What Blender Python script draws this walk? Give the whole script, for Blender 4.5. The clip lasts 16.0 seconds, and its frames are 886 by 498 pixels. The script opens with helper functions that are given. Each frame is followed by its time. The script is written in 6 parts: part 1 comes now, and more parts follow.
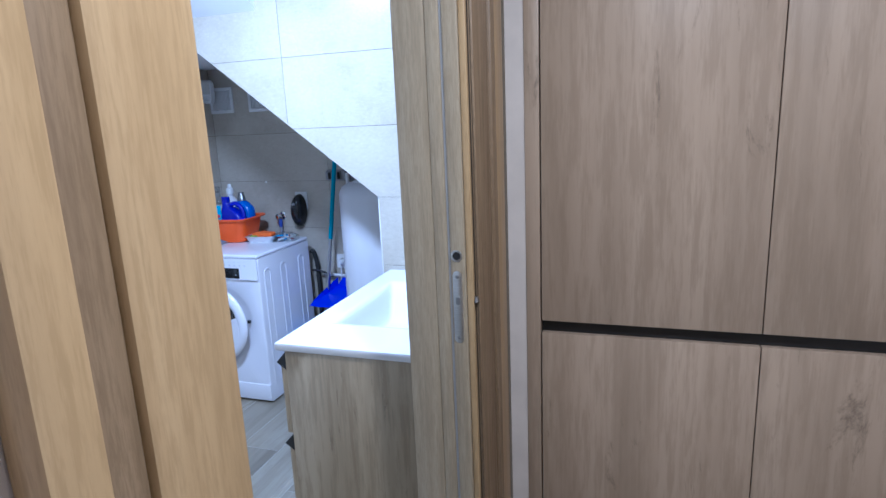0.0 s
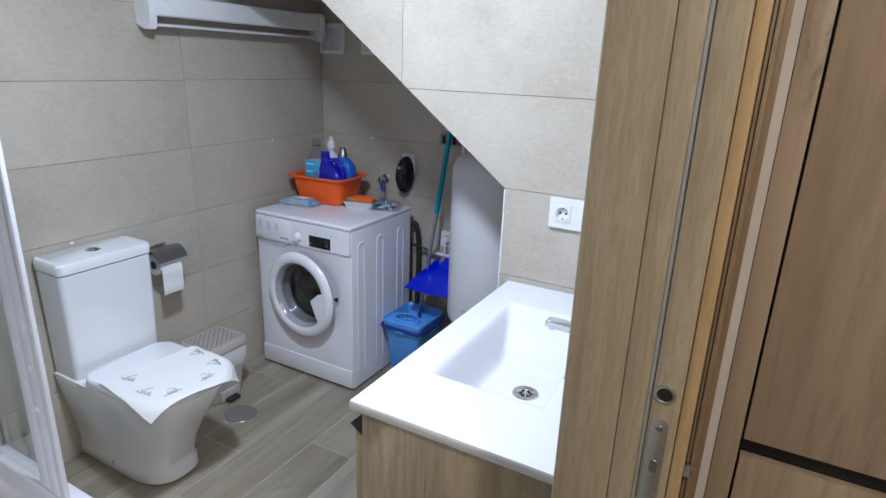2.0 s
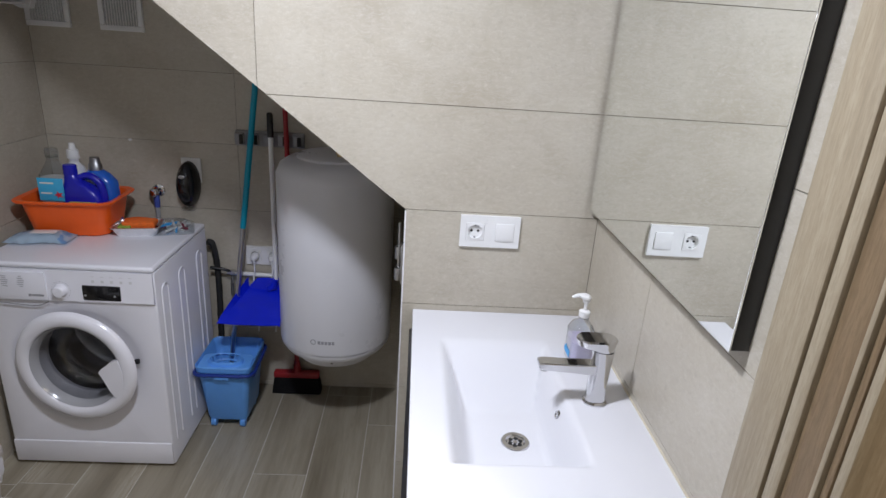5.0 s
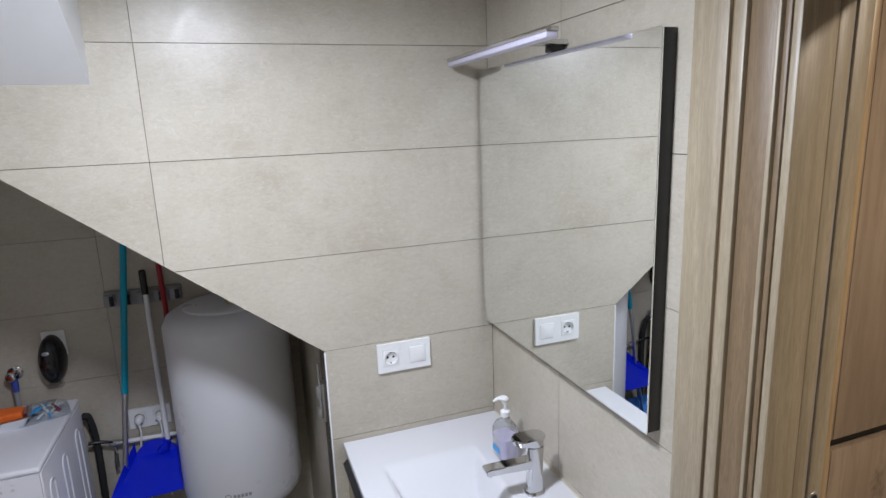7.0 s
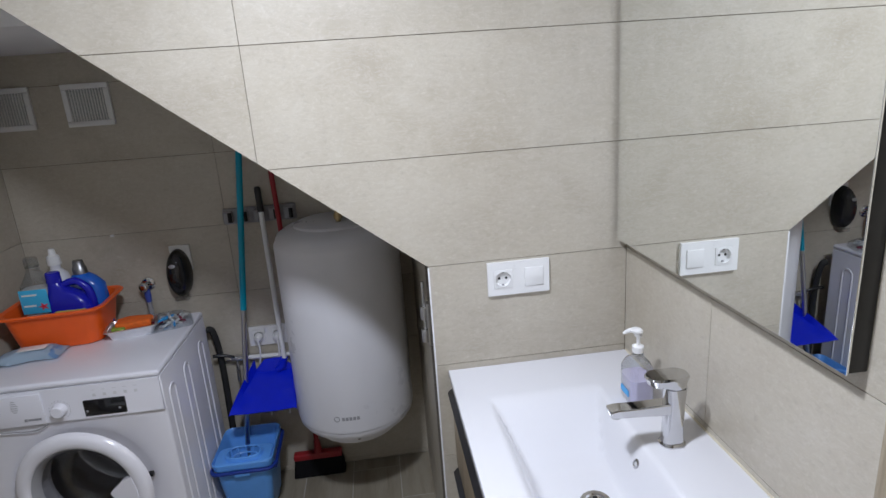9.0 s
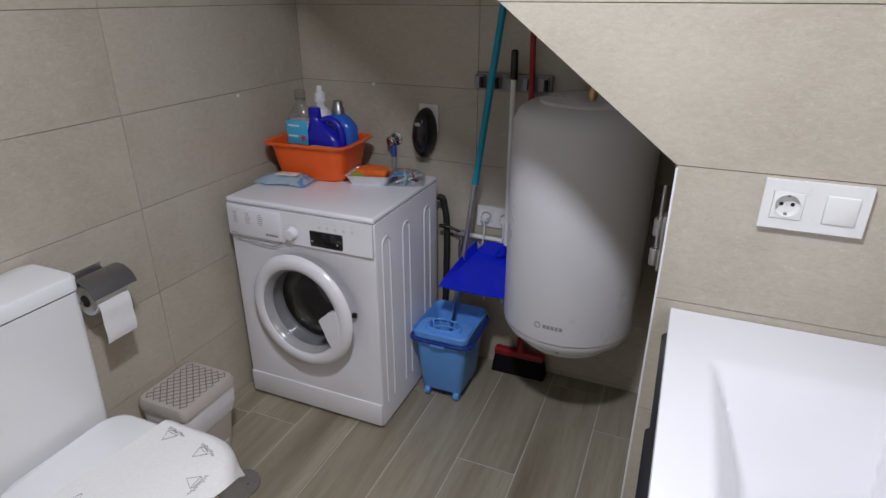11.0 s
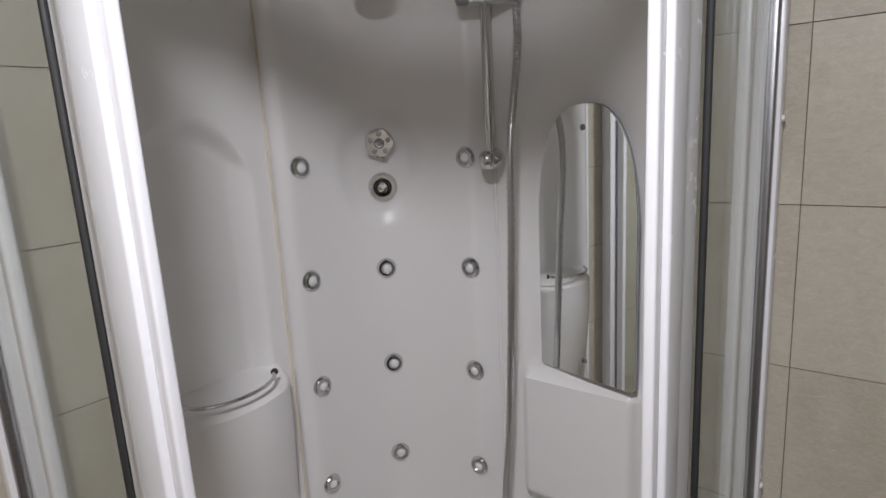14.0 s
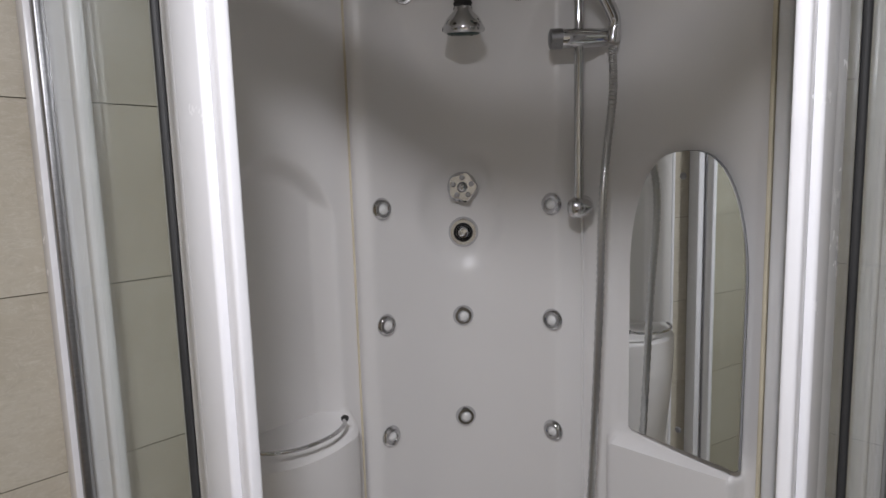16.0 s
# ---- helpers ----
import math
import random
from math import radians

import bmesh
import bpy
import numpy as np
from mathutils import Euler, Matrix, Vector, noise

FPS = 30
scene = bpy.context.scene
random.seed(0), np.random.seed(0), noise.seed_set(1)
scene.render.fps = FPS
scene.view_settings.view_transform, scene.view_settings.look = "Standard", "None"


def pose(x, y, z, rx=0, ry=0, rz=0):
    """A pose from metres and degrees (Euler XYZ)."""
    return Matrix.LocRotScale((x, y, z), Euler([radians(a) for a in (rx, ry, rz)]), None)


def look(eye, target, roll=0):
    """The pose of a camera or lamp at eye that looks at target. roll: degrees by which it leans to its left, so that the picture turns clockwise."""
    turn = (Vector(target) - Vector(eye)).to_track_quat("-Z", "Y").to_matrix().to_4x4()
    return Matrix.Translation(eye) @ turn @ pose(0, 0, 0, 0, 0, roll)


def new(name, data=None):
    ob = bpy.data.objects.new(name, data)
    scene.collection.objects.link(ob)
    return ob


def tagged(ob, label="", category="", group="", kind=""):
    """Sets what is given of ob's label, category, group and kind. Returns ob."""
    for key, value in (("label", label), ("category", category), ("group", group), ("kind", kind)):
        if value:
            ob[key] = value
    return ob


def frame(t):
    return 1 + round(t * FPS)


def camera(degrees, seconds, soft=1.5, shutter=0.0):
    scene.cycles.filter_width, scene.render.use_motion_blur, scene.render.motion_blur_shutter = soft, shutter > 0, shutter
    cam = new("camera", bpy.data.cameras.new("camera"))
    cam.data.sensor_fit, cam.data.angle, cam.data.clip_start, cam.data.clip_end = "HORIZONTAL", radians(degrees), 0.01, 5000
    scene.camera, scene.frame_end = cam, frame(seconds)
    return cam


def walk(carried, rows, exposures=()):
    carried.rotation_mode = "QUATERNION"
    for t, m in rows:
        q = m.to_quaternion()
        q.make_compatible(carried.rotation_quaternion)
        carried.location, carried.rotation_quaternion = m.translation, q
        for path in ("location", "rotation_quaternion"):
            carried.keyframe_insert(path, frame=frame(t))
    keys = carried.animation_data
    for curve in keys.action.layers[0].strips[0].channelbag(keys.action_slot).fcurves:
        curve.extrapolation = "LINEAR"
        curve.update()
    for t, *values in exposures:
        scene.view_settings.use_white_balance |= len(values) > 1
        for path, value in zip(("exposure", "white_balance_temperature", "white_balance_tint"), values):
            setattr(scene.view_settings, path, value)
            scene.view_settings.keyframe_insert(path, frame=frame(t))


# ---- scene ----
cam = camera(74.8, 16.0)
PATH = [
    (0, (0.224, 0.193, 1.498), (-0.394, 2.047, 1.072), -2.5),
    (0.5, (0.194, 0.425, 1.493), (-0.828, 2.056, 0.952), -3.2),
    (1, (0.148, 0.59, 1.51), (-0.97, 2.109, 0.846), -1.2),
    (1.5, (0.019, 0.643, 1.539), (-1.004, 2.209, 0.831), 0.9),
    (1.8, (-0.054, 0.664, 1.557), (-0.984, 2.306, 0.894), 2.9),
    (2, (-0.081, 0.688, 1.582), (-0.986, 2.365, 0.973), 2.1),
    (2.5, (-0.159, 0.763, 1.592), (-1.014, 2.479, 1.024), 2.9),
    (3, (-0.265, 0.833, 1.603), (-1.165, 2.513, 0.995), 2.2),
    (3.5, (-0.396, 0.872, 1.615), (-1.27, 2.54, 0.94), 1.8),
    (4, (-0.592, 0.833, 1.638), (-1.06, 2.635, 0.908), 3.9),
    (4.5, (-0.662, 0.833, 1.648), (-0.856, 2.68, 0.906), 5.3),
    (5, (-0.769, 0.824, 1.665), (-0.66, 2.702, 0.984), 3.9),
    (5.2, (-0.838, 0.812, 1.662), (-0.581, 2.683, 1.003), 2.4),
    (7.3, (-0.996, 0.735, 1.872), (-0.323, 2.577, 1.482), -2.4),
    (7.5, (-0.990, 0.753, 1.853), (-0.307, 2.594, 1.473), -2.5),
    (8, (-0.970, 0.788, 1.778), (-0.364, 2.652, 1.379), -2.9),
    (8.5, (-0.938, 0.815, 1.714), (-0.542, 2.718, 1.241), -3.1),
    (8.7, (-0.925, 0.860, 1.698), (-0.608, 2.781, 1.193), -3.6),
    (10.8, (-0.774, 1.187, 1.519), (-1.361, 2.928, 0.729), -0.5),
    (11, (-0.789, 1.209, 1.511), (-1.493, 2.9, 0.707), 0.1),
    (11.5, (-0.848, 1.298, 1.504), (-1.894, 2.755, 0.62), 0.0),
    (12, (-0.888, 1.392, 1.452), (-2.312, 2.524, 0.622), -2.0),
    (12.5, (-0.985, 1.515, 1.460), (-2.76, 2.0, 0.693), -4.7),
    (13, (-1.123, 1.57, 1.531), (-2.989, 1.324, 0.856), -5.8),
    (13.5, (-1.178, 1.633, 1.587), (-2.876, 0.729, 1.039), -4.5),
    (14, (-1.188, 1.654, 1.629), (-2.728, 0.441, 1.233), -3.2),
    (14.5, (-1.192, 1.656, 1.691), (-2.668, 0.321, 1.49), -3.0),
    (15, (-1.188, 1.654, 1.715), (-2.659, 0.3, 1.655), -2.6),
    (15.5, (-1.184, 1.607, 1.679), (-2.65, 0.249, 1.594), -2.1),
    (16, (-1.2, 1.589, 1.631), (-2.624, 0.205, 1.39), -1.7),
]
walk(cam, [(t, look(eye, target, roll)) for t, eye, target, roll in PATH],
     [(0.0, 0.66, 4400, 9), (0.5, 0.62, 4900, 10), (1.0, 0.54, 5500, 9), (1.5, 0.34, 5450, 8), (2.0, 0.22, 5600, 8), (2.5, 0.12, 5850, 10), (3.5, -0.02, 6150, 11),
      (5.0, -0.04, 6250, 11), (7.3, -0.15, 6100, 10), (8.7, -0.13, 6100, 10), (10.8, -0.08, 6400, 11), (11.5, -0.12, 6500, 12), (12.0, 0.05, 6450, 11), (12.5, 0.08, 6500, 10), (13.0, -0.05, 6600, 11),
      (13.5, -0.20, 6700, 12), (14.5, -0.50, 6750, 11), (15.0, -0.55, 6800, 11), (16.0, -0.52, 6750, 11)])

# ---- world, lamps, exposure ----
world = bpy.data.worlds.new("world")
scene.world = world
world.use_nodes = True
world.node_tree.nodes["Background"].inputs[0].default_value = (1.0, 0.95, 0.9, 1)
world.node_tree.nodes["Background"].inputs[1].default_value = 0.02


def lamp(name, kind, at, power, size, colour, spread=180):
    data = bpy.data.lights.new(name, kind)
    data.energy, data.color = power, colour
    if kind == "AREA":
        data.shape, data.size, data.spread = "DISK", size, radians(spread)
    else:
        data.shadow_soft_size = size
    ob = new(name, data)
    ob.location = at
    return ob


lamp("bathroom_light", "AREA", (-1.08, 1.61, 2.272), 27, 0.17, (0.88, 0.905, 1.0))
lamp("hall_light", "AREA", (0.48, 0.60, 2.428), 20, 0.17, (1.0, 0.84, 0.66))

# ---- materials ----


class Nodes:
    def __init__(self, name):
        self.m = bpy.data.materials.new(name)
        self.m.use_nodes = True
        self.t = self.m.node_tree
        self.b = self.t.nodes["Principled BSDF"]

    def node(self, kind, **sockets):
        n = self.t.nodes.new(kind)
        for k, v in sockets.items():
            key = int(k[1:]) if k[0] == "i" and k[1:].isdigit() else k.replace("_", " ")
            if isinstance(v, bpy.types.NodeSocket):
                self.t.links.new(v, n.inputs[key])
            else:
                n.inputs[key].default_value = v
        return n

    def coords(self, scale=(1, 1, 1), rnd=False):
        tc = self.node("ShaderNodeTexCoord").outputs["Object"]
        if rnd:
            r = self.node("ShaderNodeObjectInfo").outputs["Random"]
            off = self.node("ShaderNodeVectorMath", i0=(37.0, 53.0, 71.0))
            off.operation = "SCALE"
            self.t.links.new(r, off.inputs["Scale"])
            add = self.node("ShaderNodeVectorMath", i0=tc, i1=off.outputs[0])
            tc = add.outputs[0]
        mp = self.node("ShaderNodeMapping", Vector=tc, Scale=scale)
        return mp.outputs[0]

    def noise(self, vec, scale, detail=6.0, rough=0.6, distort=0.0):
        return self.node("ShaderNodeTexNoise", Vector=vec, Scale=scale, Detail=detail, Roughness=rough, Distortion=distort).outputs["Fac"]

    def ramp(self, fac, stops):
        n = self.node("ShaderNodeValToRGB", Fac=fac)
        e = n.color_ramp.elements
        while len(e) < len(stops):
            e.new(0.5)
        for el, (p, c) in zip(e, stops):
            el.position, el.color = p, (*c, 1) if len(c) == 3 else c
        return n.outputs["Color"]

    def mix(self, fac, a, b, mode="MIX"):
        n = self.t.nodes.new("ShaderNodeMix")
        n.data_type, n.blend_type = "RGBA", mode
        for i, v in ((0, fac), (6, a), (7, b)):
            if isinstance(v, bpy.types.NodeSocket):
                self.t.links.new(v, n.inputs[i])
            else:
                n.inputs[i].default_value = v if i == 0 else (*v, 1)
        return n.outputs[2]

    def put(self, **sockets):
        for k, v in sockets.items():
            s = self.b.inputs[k.replace("_", " ")]
            if isinstance(v, bpy.types.NodeSocket):
                self.t.links.new(v, s)
            else:
                s.default_value = (*v, 1) if isinstance(v, tuple) and len(v) == 3 and s.type == "RGBA" else v
        return self

    def bump(self, height, strength, dist=0.002):
        n = self.node("ShaderNodeBump", Height=height, Strength=strength, Distance=dist)
        self.t.links.new(n.outputs[0], self.b.inputs["Normal"])
        return self


def plain(name, colour, rough=0.4, metal=0.0, vary=0.06, scale=14.0, bump=0.05, **more):
    n = Nodes(name)
    v = n.coords()
    f = n.noise(v, scale)
    g = n.noise(v, scale * 12, 3.0)
    dark = tuple(c * (1 - vary) for c in colour)
    lite = tuple(min(1.0, c * (1 + vary)) for c in colour)
    n.put(Base_Color=n.ramp(f, ((0.3, dark), (0.7, lite))), Metallic=metal, **more)
    n.put(Roughness=n.ramp(f, ((0.3, (rough * 0.88,) * 3), (0.75, (min(1, rough * 1.15),) * 3))))
    if bump:
        n.bump(g, bump, 0.0006)
    return n.m


def stone_tile(name):
    n = Nodes(name)
    v = n.coords(rnd=True)
    big = n.noise(v, 2.2, 8.0, 0.62, 0.4)
    mid = n.noise(v, 9.0, 8.0, 0.7, 0.8)
    base = n.ramp(big, ((0.28, (0.375, 0.330, 0.255)), (0.55, (0.47, 0.428, 0.345)), (0.75, (0.52, 0.478, 0.395))))
    base = n.mix(n.ramp(mid, ((0.36, (0, 0, 0)), (0.68, (0.34, 0.34, 0.34)))), base, (0.54, 0.503, 0.425))
    vein = n.node("ShaderNodeTexNoise", Vector=n.coords((4, 4, 11), True), Scale=4.0, Detail=9.0, Roughness=0.72, Distortion=1.6).outputs["Fac"]
    base = n.mix(n.ramp(vein, ((0.48, (0, 0, 0)), (0.5, (0.34, 0.34, 0.34)), (0.52, (0, 0, 0)))), base, (0.66, 0.64, 0.59))
    dark = n.noise(n.coords((7, 7, 16), True), 6.0, 10.0, 0.75, 1.0)
    base = n.mix(n.ramp(dark, ((0.66, (0, 0, 0)), (0.76, (0.30, 0.30, 0.30)))), base, (0.29, 0.25, 0.195))
    speck = n.noise(n.coords((1, 1, 1.6), True), 55.0, 6.0, 0.7, 0.5)
    base = n.mix(n.ramp(speck, ((0.30, (0.35, 0.35, 0.35)), (0.48, (0, 0, 0)))), base, (0.33, 0.295, 0.235))
    base = n.mix(n.ramp(speck, ((0.58, (0, 0, 0)), (0.72, (0.45, 0.45, 0.45)))), base, (0.64, 0.61, 0.54))
    n.put(Base_Color=base, Roughness=n.ramp(mid, ((0.35, (0.30,) * 3), (0.7, (0.42,) * 3))))
    return n.bump(vein, 0.07, 0.0006).m


def wood(name, dark, mid, lite, along, fine=46.0, rough=0.45, rnd=False, knots=0.0, cloud=0.5, fibres=0.5):
    n = Nodes(name)
    s = [1.0, 1.0, 1.0]
    s[along] = 0.045
    grain = n.noise(n.coords(tuple(s), rnd), fine, 8.0, 0.62, 0.35)
    s[along] = 0.09
    fibre = n.noise(n.coords(tuple(c * 1.0 for c in s), rnd), fine * 5, 4.0, 0.7)
    s[along] = 0.22
    band = n.noise(n.coords(tuple(s), rnd), 5.5, 5.0, 0.55, 0.7)
    base = n.ramp(grain, ((0.28, dark), (0.5, mid), (0.72, lite)))
    base = n.mix(n.ramp(band, ((0.3, (0, 0, 0)), (0.75, (cloud,) * 3))), base, lite)
    base = n.mix(n.ramp(fibre, ((0.40, (fibres,) * 3), (0.55, (0, 0, 0)))), base, dark)
    if knots:
        s[along] = 0.16
        k = n.noise(n.coords(tuple(s), rnd), 8.0, 10.0, 0.78, 1.6)
        base = n.mix(n.ramp(k, ((0.585, (0, 0, 0)), (0.68, (knots,) * 3))), base, tuple(c * 0.42 for c in dark))
    n.put(Base_Color=base, Roughness=n.ramp(grain, ((0.3, (rough * 1.2,) * 3), (0.7, (rough * 0.85,) * 3))))
    return n.bump(fibre, 0.12, 0.0008).m


def brushed(name, colour, rough):
    n = Nodes(name)
    f = n.noise(n.coords((1, 14, 14)), 30.0, 5.0)
    n.put(Base_Color=n.ramp(f, ((0.3, tuple(c * 0.8 for c in colour)), (0.7, colour))), Metallic=1.0, Roughness=rough)
    return n.bump(f, 0.05, 0.0005).m


def glass(name, tint=(0.93, 0.97, 0.96), rough=0.0):
    n = Nodes(name)
    f = n.noise(n.coords(), 3.0)
    n.put(Base_Color=tint, Transmission_Weight=1.0, IOR=1.45, Roughness=rough)
    return n.bump(f, 0.004, 0.001).m


def thin_glass(name, tint, gloss):
    """Sheet glass: clear with a faint tint and a sharp reflection that grows at a slant."""
    n = Nodes(name)
    clear = n.node("ShaderNodeBsdfTransparent", Color=(*tint, 1))
    shine = n.node("ShaderNodeBsdfGlossy", Roughness=0.02)
    lw = n.node("ShaderNodeLayerWeight", Blend=0.5)
    slant = n.node("ShaderNodeMath", i0=lw.outputs["Facing"], i1=4.0)
    slant.operation = "POWER"
    fac = n.node("ShaderNodeMath", i0=slant.outputs[0], i1=0.55 * gloss, i2=0.035 * gloss)
    fac.operation = "MULTIPLY_ADD"
    mx = n.node("ShaderNodeMixShader", i0=fac.outputs[0], i1=clear.outputs[0], i2=shine.outputs[0])
    n.t.links.new(mx.outputs[0], n.t.nodes["Material Output"].inputs[0])
    return n.m


def glow(name, colour, strength):
    n = Nodes(name)
    f = n.noise(n.coords(), 20.0)
    n.put(Base_Color=(0.9, 0.9, 0.9), Emission_Color=n.ramp(f, ((0.2, tuple(c * 0.97 for c in colour)), (0.8, colour))), Emission_Strength=strength)
    return n.m


TILE = stone_tile("beige_stone_tile")
GROUT = plain("dark_grout", (0.17, 0.145, 0.11), 0.9, vary=0.2, scale=60)
PAINT = plain("white_wall_paint", (0.78, 0.78, 0.78), 0.7, vary=0.03, scale=5, bump=0.1)
PLASTER = plain("pale_plaster", (0.66, 0.60, 0.55), 0.85, vary=0.06, scale=9, bump=0.2)
PLANK = wood("grey_brown_wood_look_tile", (0.15, 0.125, 0.085), (0.27, 0.238, 0.175), (0.40, 0.362, 0.285), 1, 9.0, 0.30, True, 0.35, 0.55, 0.22)
SEAM = plain("pale_floor_grout", (0.50, 0.47, 0.42), 0.85, vary=0.12, scale=40)
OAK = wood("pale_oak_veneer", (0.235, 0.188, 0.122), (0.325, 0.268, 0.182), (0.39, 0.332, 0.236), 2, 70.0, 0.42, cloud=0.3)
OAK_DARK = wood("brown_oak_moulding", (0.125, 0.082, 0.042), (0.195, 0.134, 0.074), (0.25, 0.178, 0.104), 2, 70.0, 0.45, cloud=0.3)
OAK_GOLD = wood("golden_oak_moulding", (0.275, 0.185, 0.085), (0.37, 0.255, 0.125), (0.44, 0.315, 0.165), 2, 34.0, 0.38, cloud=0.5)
CUPBOARD = wood("knotty_oak_cupboard", (0.275, 0.208, 0.145), (0.38, 0.292, 0.21), (0.455, 0.358, 0.265), 2, 9.0, 0.42, True, 0.7, 0.6)
VANITY = wood("rustic_oak_vanity", (0.195, 0.148, 0.086), (0.33, 0.262, 0.165), (0.43, 0.352, 0.235), 2, 11.0, 0.45, True, 1.0, 0.55)
BLACK = plain("black_lacquer", (0.012, 0.012, 0.013), 0.35, vary=0.2)
BLACK_GLOSS = plain("black_gloss_plastic", (0.01, 0.01, 0.011), 0.08, vary=0.2, bump=0)
RUBBER = plain("black_rubber", (0.02, 0.02, 0.02), 0.7, vary=0.2)
CERAMIC = plain("white_ceramic", (0.80, 0.81, 0.83), 0.10, vary=0.012, scale=4, bump=0, Coat_Weight=0.4)
BASIN = plain("white_resin_basin", (0.69, 0.69, 0.715), 0.14, vary=0.01, scale=4, bump=0.02)
ENAMEL = plain("white_enamel", (0.77, 0.77, 0.82), 0.22, vary=0.012, scale=6, bump=0.02)
HEATER = plain("grey_white_enamel", (0.69, 0.69, 0.72), 0.30, vary=0.015, scale=5, bump=0.03)
ACRYLIC = plain("white_acrylic", (0.76, 0.745, 0.735), 0.38, vary=0.012, scale=3, bump=0.01)
ALU = plain("white_lacquered_profile", (0.80, 0.80, 0.82), 0.25, vary=0.02, bump=0.02)
YELLOWED = plain("yellowed_sealant", (0.66, 0.60, 0.46), 0.5, vary=0.1)
WHITE_PLASTIC = plain("white_plastic", (0.78, 0.78, 0.77), 0.3, vary=0.02, bump=0.02)
ROOF = plain("translucent_acrylic", (0.76, 0.75, 0.74), 0.2, vary=0.012, scale=3, bump=0)
shell = ROOF.node_tree
thru = shell.nodes.new("ShaderNodeBsdfTranslucent")
thru.inputs[0].default_value = (0.88, 0.87, 0.85, 1)
blend = shell.nodes.new("ShaderNodeMixShader")
blend.inputs[0].default_value = 0.92
shell.links.new(shell.nodes["Principled BSDF"].outputs[0], blend.inputs[1])
shell.links.new(thru.outputs[0], blend.inputs[2])
milky = shell.nodes.new("ShaderNodeMixShader")
milky.inputs[0].default_value = 0.5
shell.links.new(blend.outputs[0], milky.inputs[1])
shell.links.new(shell.nodes.new("ShaderNodeBsdfTransparent").outputs[0], milky.inputs[2])
shell.links.new(milky.outputs[0], shell.nodes["Material Output"].inputs[0])
GREY_PLASTIC = plain("grey_plastic", (0.30, 0.30, 0.31), 0.45, vary=0.1)
CHROME = plain("chrome", (0.62, 0.62, 0.63), 0.06, 1.0, vary=0.03, bump=0)
STEEL = brushed("brushed_steel", (0.62, 0.62, 0.62), 0.3)
STEEL_DARK = brushed("satin_grey_metal", (0.36, 0.36, 0.37), 0.38)
BRASS = plain("brass", (0.55, 0.42, 0.22), 0.35, 1.0)
MIRROR = plain("silvered_mirror", (0.93, 0.95, 0.94), 0.01, 1.0, vary=0.004, bump=0)
PANE = thin_glass("shower_glass", (0.955, 0.972, 0.964), 0.9)
CLEAR = thin_glass("clear_plastic", (0.91, 0.925, 0.935), 1.5)
BOWL = thin_glass("thick_bowl_glass", (0.80, 0.81, 0.84), 3.2)
HAZE = thin_glass("hazy_plastic", (0.82, 0.84, 0.855), 3.0)
ORANGE = plain("orange_plastic", (0.85, 0.115, 0.01), 0.35, vary=0.05, bump=0.06)
ORANGE_CLOTH = plain("orange_cloth", (0.82, 0.16, 0.02), 0.85, vary=0.15, scale=50, bump=0.4)
BLUE = plain("deep_blue_plastic", (0.012, 0.014, 0.42), 0.25, vary=0.08)
ROYAL = plain("royal_blue_plastic", (0.006, 0.02, 0.62), 0.33, vary=0.06)
SKY = plain("sky_blue_plastic", (0.13, 0.37, 0.86), 0.38, vary=0.05, bump=0.08)
NAVY = plain("navy_plastic", (0.01, 0.035, 0.25), 0.35)
TEAL = plain("teal_coated_pole", (0.0, 0.30, 0.45), 0.35, vary=0.05)
RED = plain("dark_red_plastic", (0.30, 0.012, 0.018), 0.4)
BRISTLE = plain("black_bristles", (0.008, 0.008, 0.009), 0.9, vary=0.4, scale=90, bump=0.3, Specular_IOR_Level=0.15)
TAUPE = plain("taupe_plastic", (0.475, 0.438, 0.405), 0.5, vary=0.05, bump=0.1)
TAUPE_GAP_SHADE = plain("taupe_gap_shade", (0.20, 0.165, 0.15), 0.6, vary=0.1)
BAG = plain("thin_white_bag", (0.72, 0.72, 0.76), 0.35, vary=0.05, scale=30, bump=0.6)
def printed(name, pale, print_colour, scale):
    """Glossy film with pale ground and patches of print."""
    n = Nodes(name)
    v = n.coords()
    patch = n.noise(v, scale, 2.0, 0.4, 0.6)
    n.put(Base_Color=n.mix(n.ramp(patch, ((0.50, (0, 0, 0)), (0.56, (0.8, 0.8, 0.8)))), pale, print_colour), Roughness=0.28)
    return n.bump(n.noise(v, 45.0, 4.0), 0.5, 0.0012).m


PACK = printed("pale_blue_packet", (0.62, 0.76, 0.88), (0.22, 0.48, 0.80), 16.0)
TOWEL = plain("white_terry_towel", (0.80, 0.80, 0.79), 0.95, vary=0.04, scale=120, bump=1.2)
THREAD = plain("grey_thread", (0.23, 0.23, 0.27), 0.8)
PAPER = plain("white_tissue", (0.80, 0.80, 0.80), 0.9, vary=0.03, scale=50, bump=0.4)
CREAM = plain("cream_ceramic", (0.62, 0.58, 0.45), 0.25, vary=0.06)
LILAC = plain("lilac_liquid_soap", (0.72, 0.66, 0.85), 0.25, vary=0.05)
LABEL_BLUE = plain("blue_label", (0.05, 0.36, 0.75), 0.4)
LABEL_CYAN = plain("cyan_label", (0.06, 0.45, 0.75), 0.4)
LABEL_RED = plain("red_print", (0.65, 0.03, 0.06), 0.4)
LABEL_YELLOW = plain("yellow_print", (0.80, 0.65, 0.03), 0.4)
LABEL_GREEN = plain("green_sponge", (0.25, 0.36, 0.05), 0.8, vary=0.2, scale=60, bump=0.5)
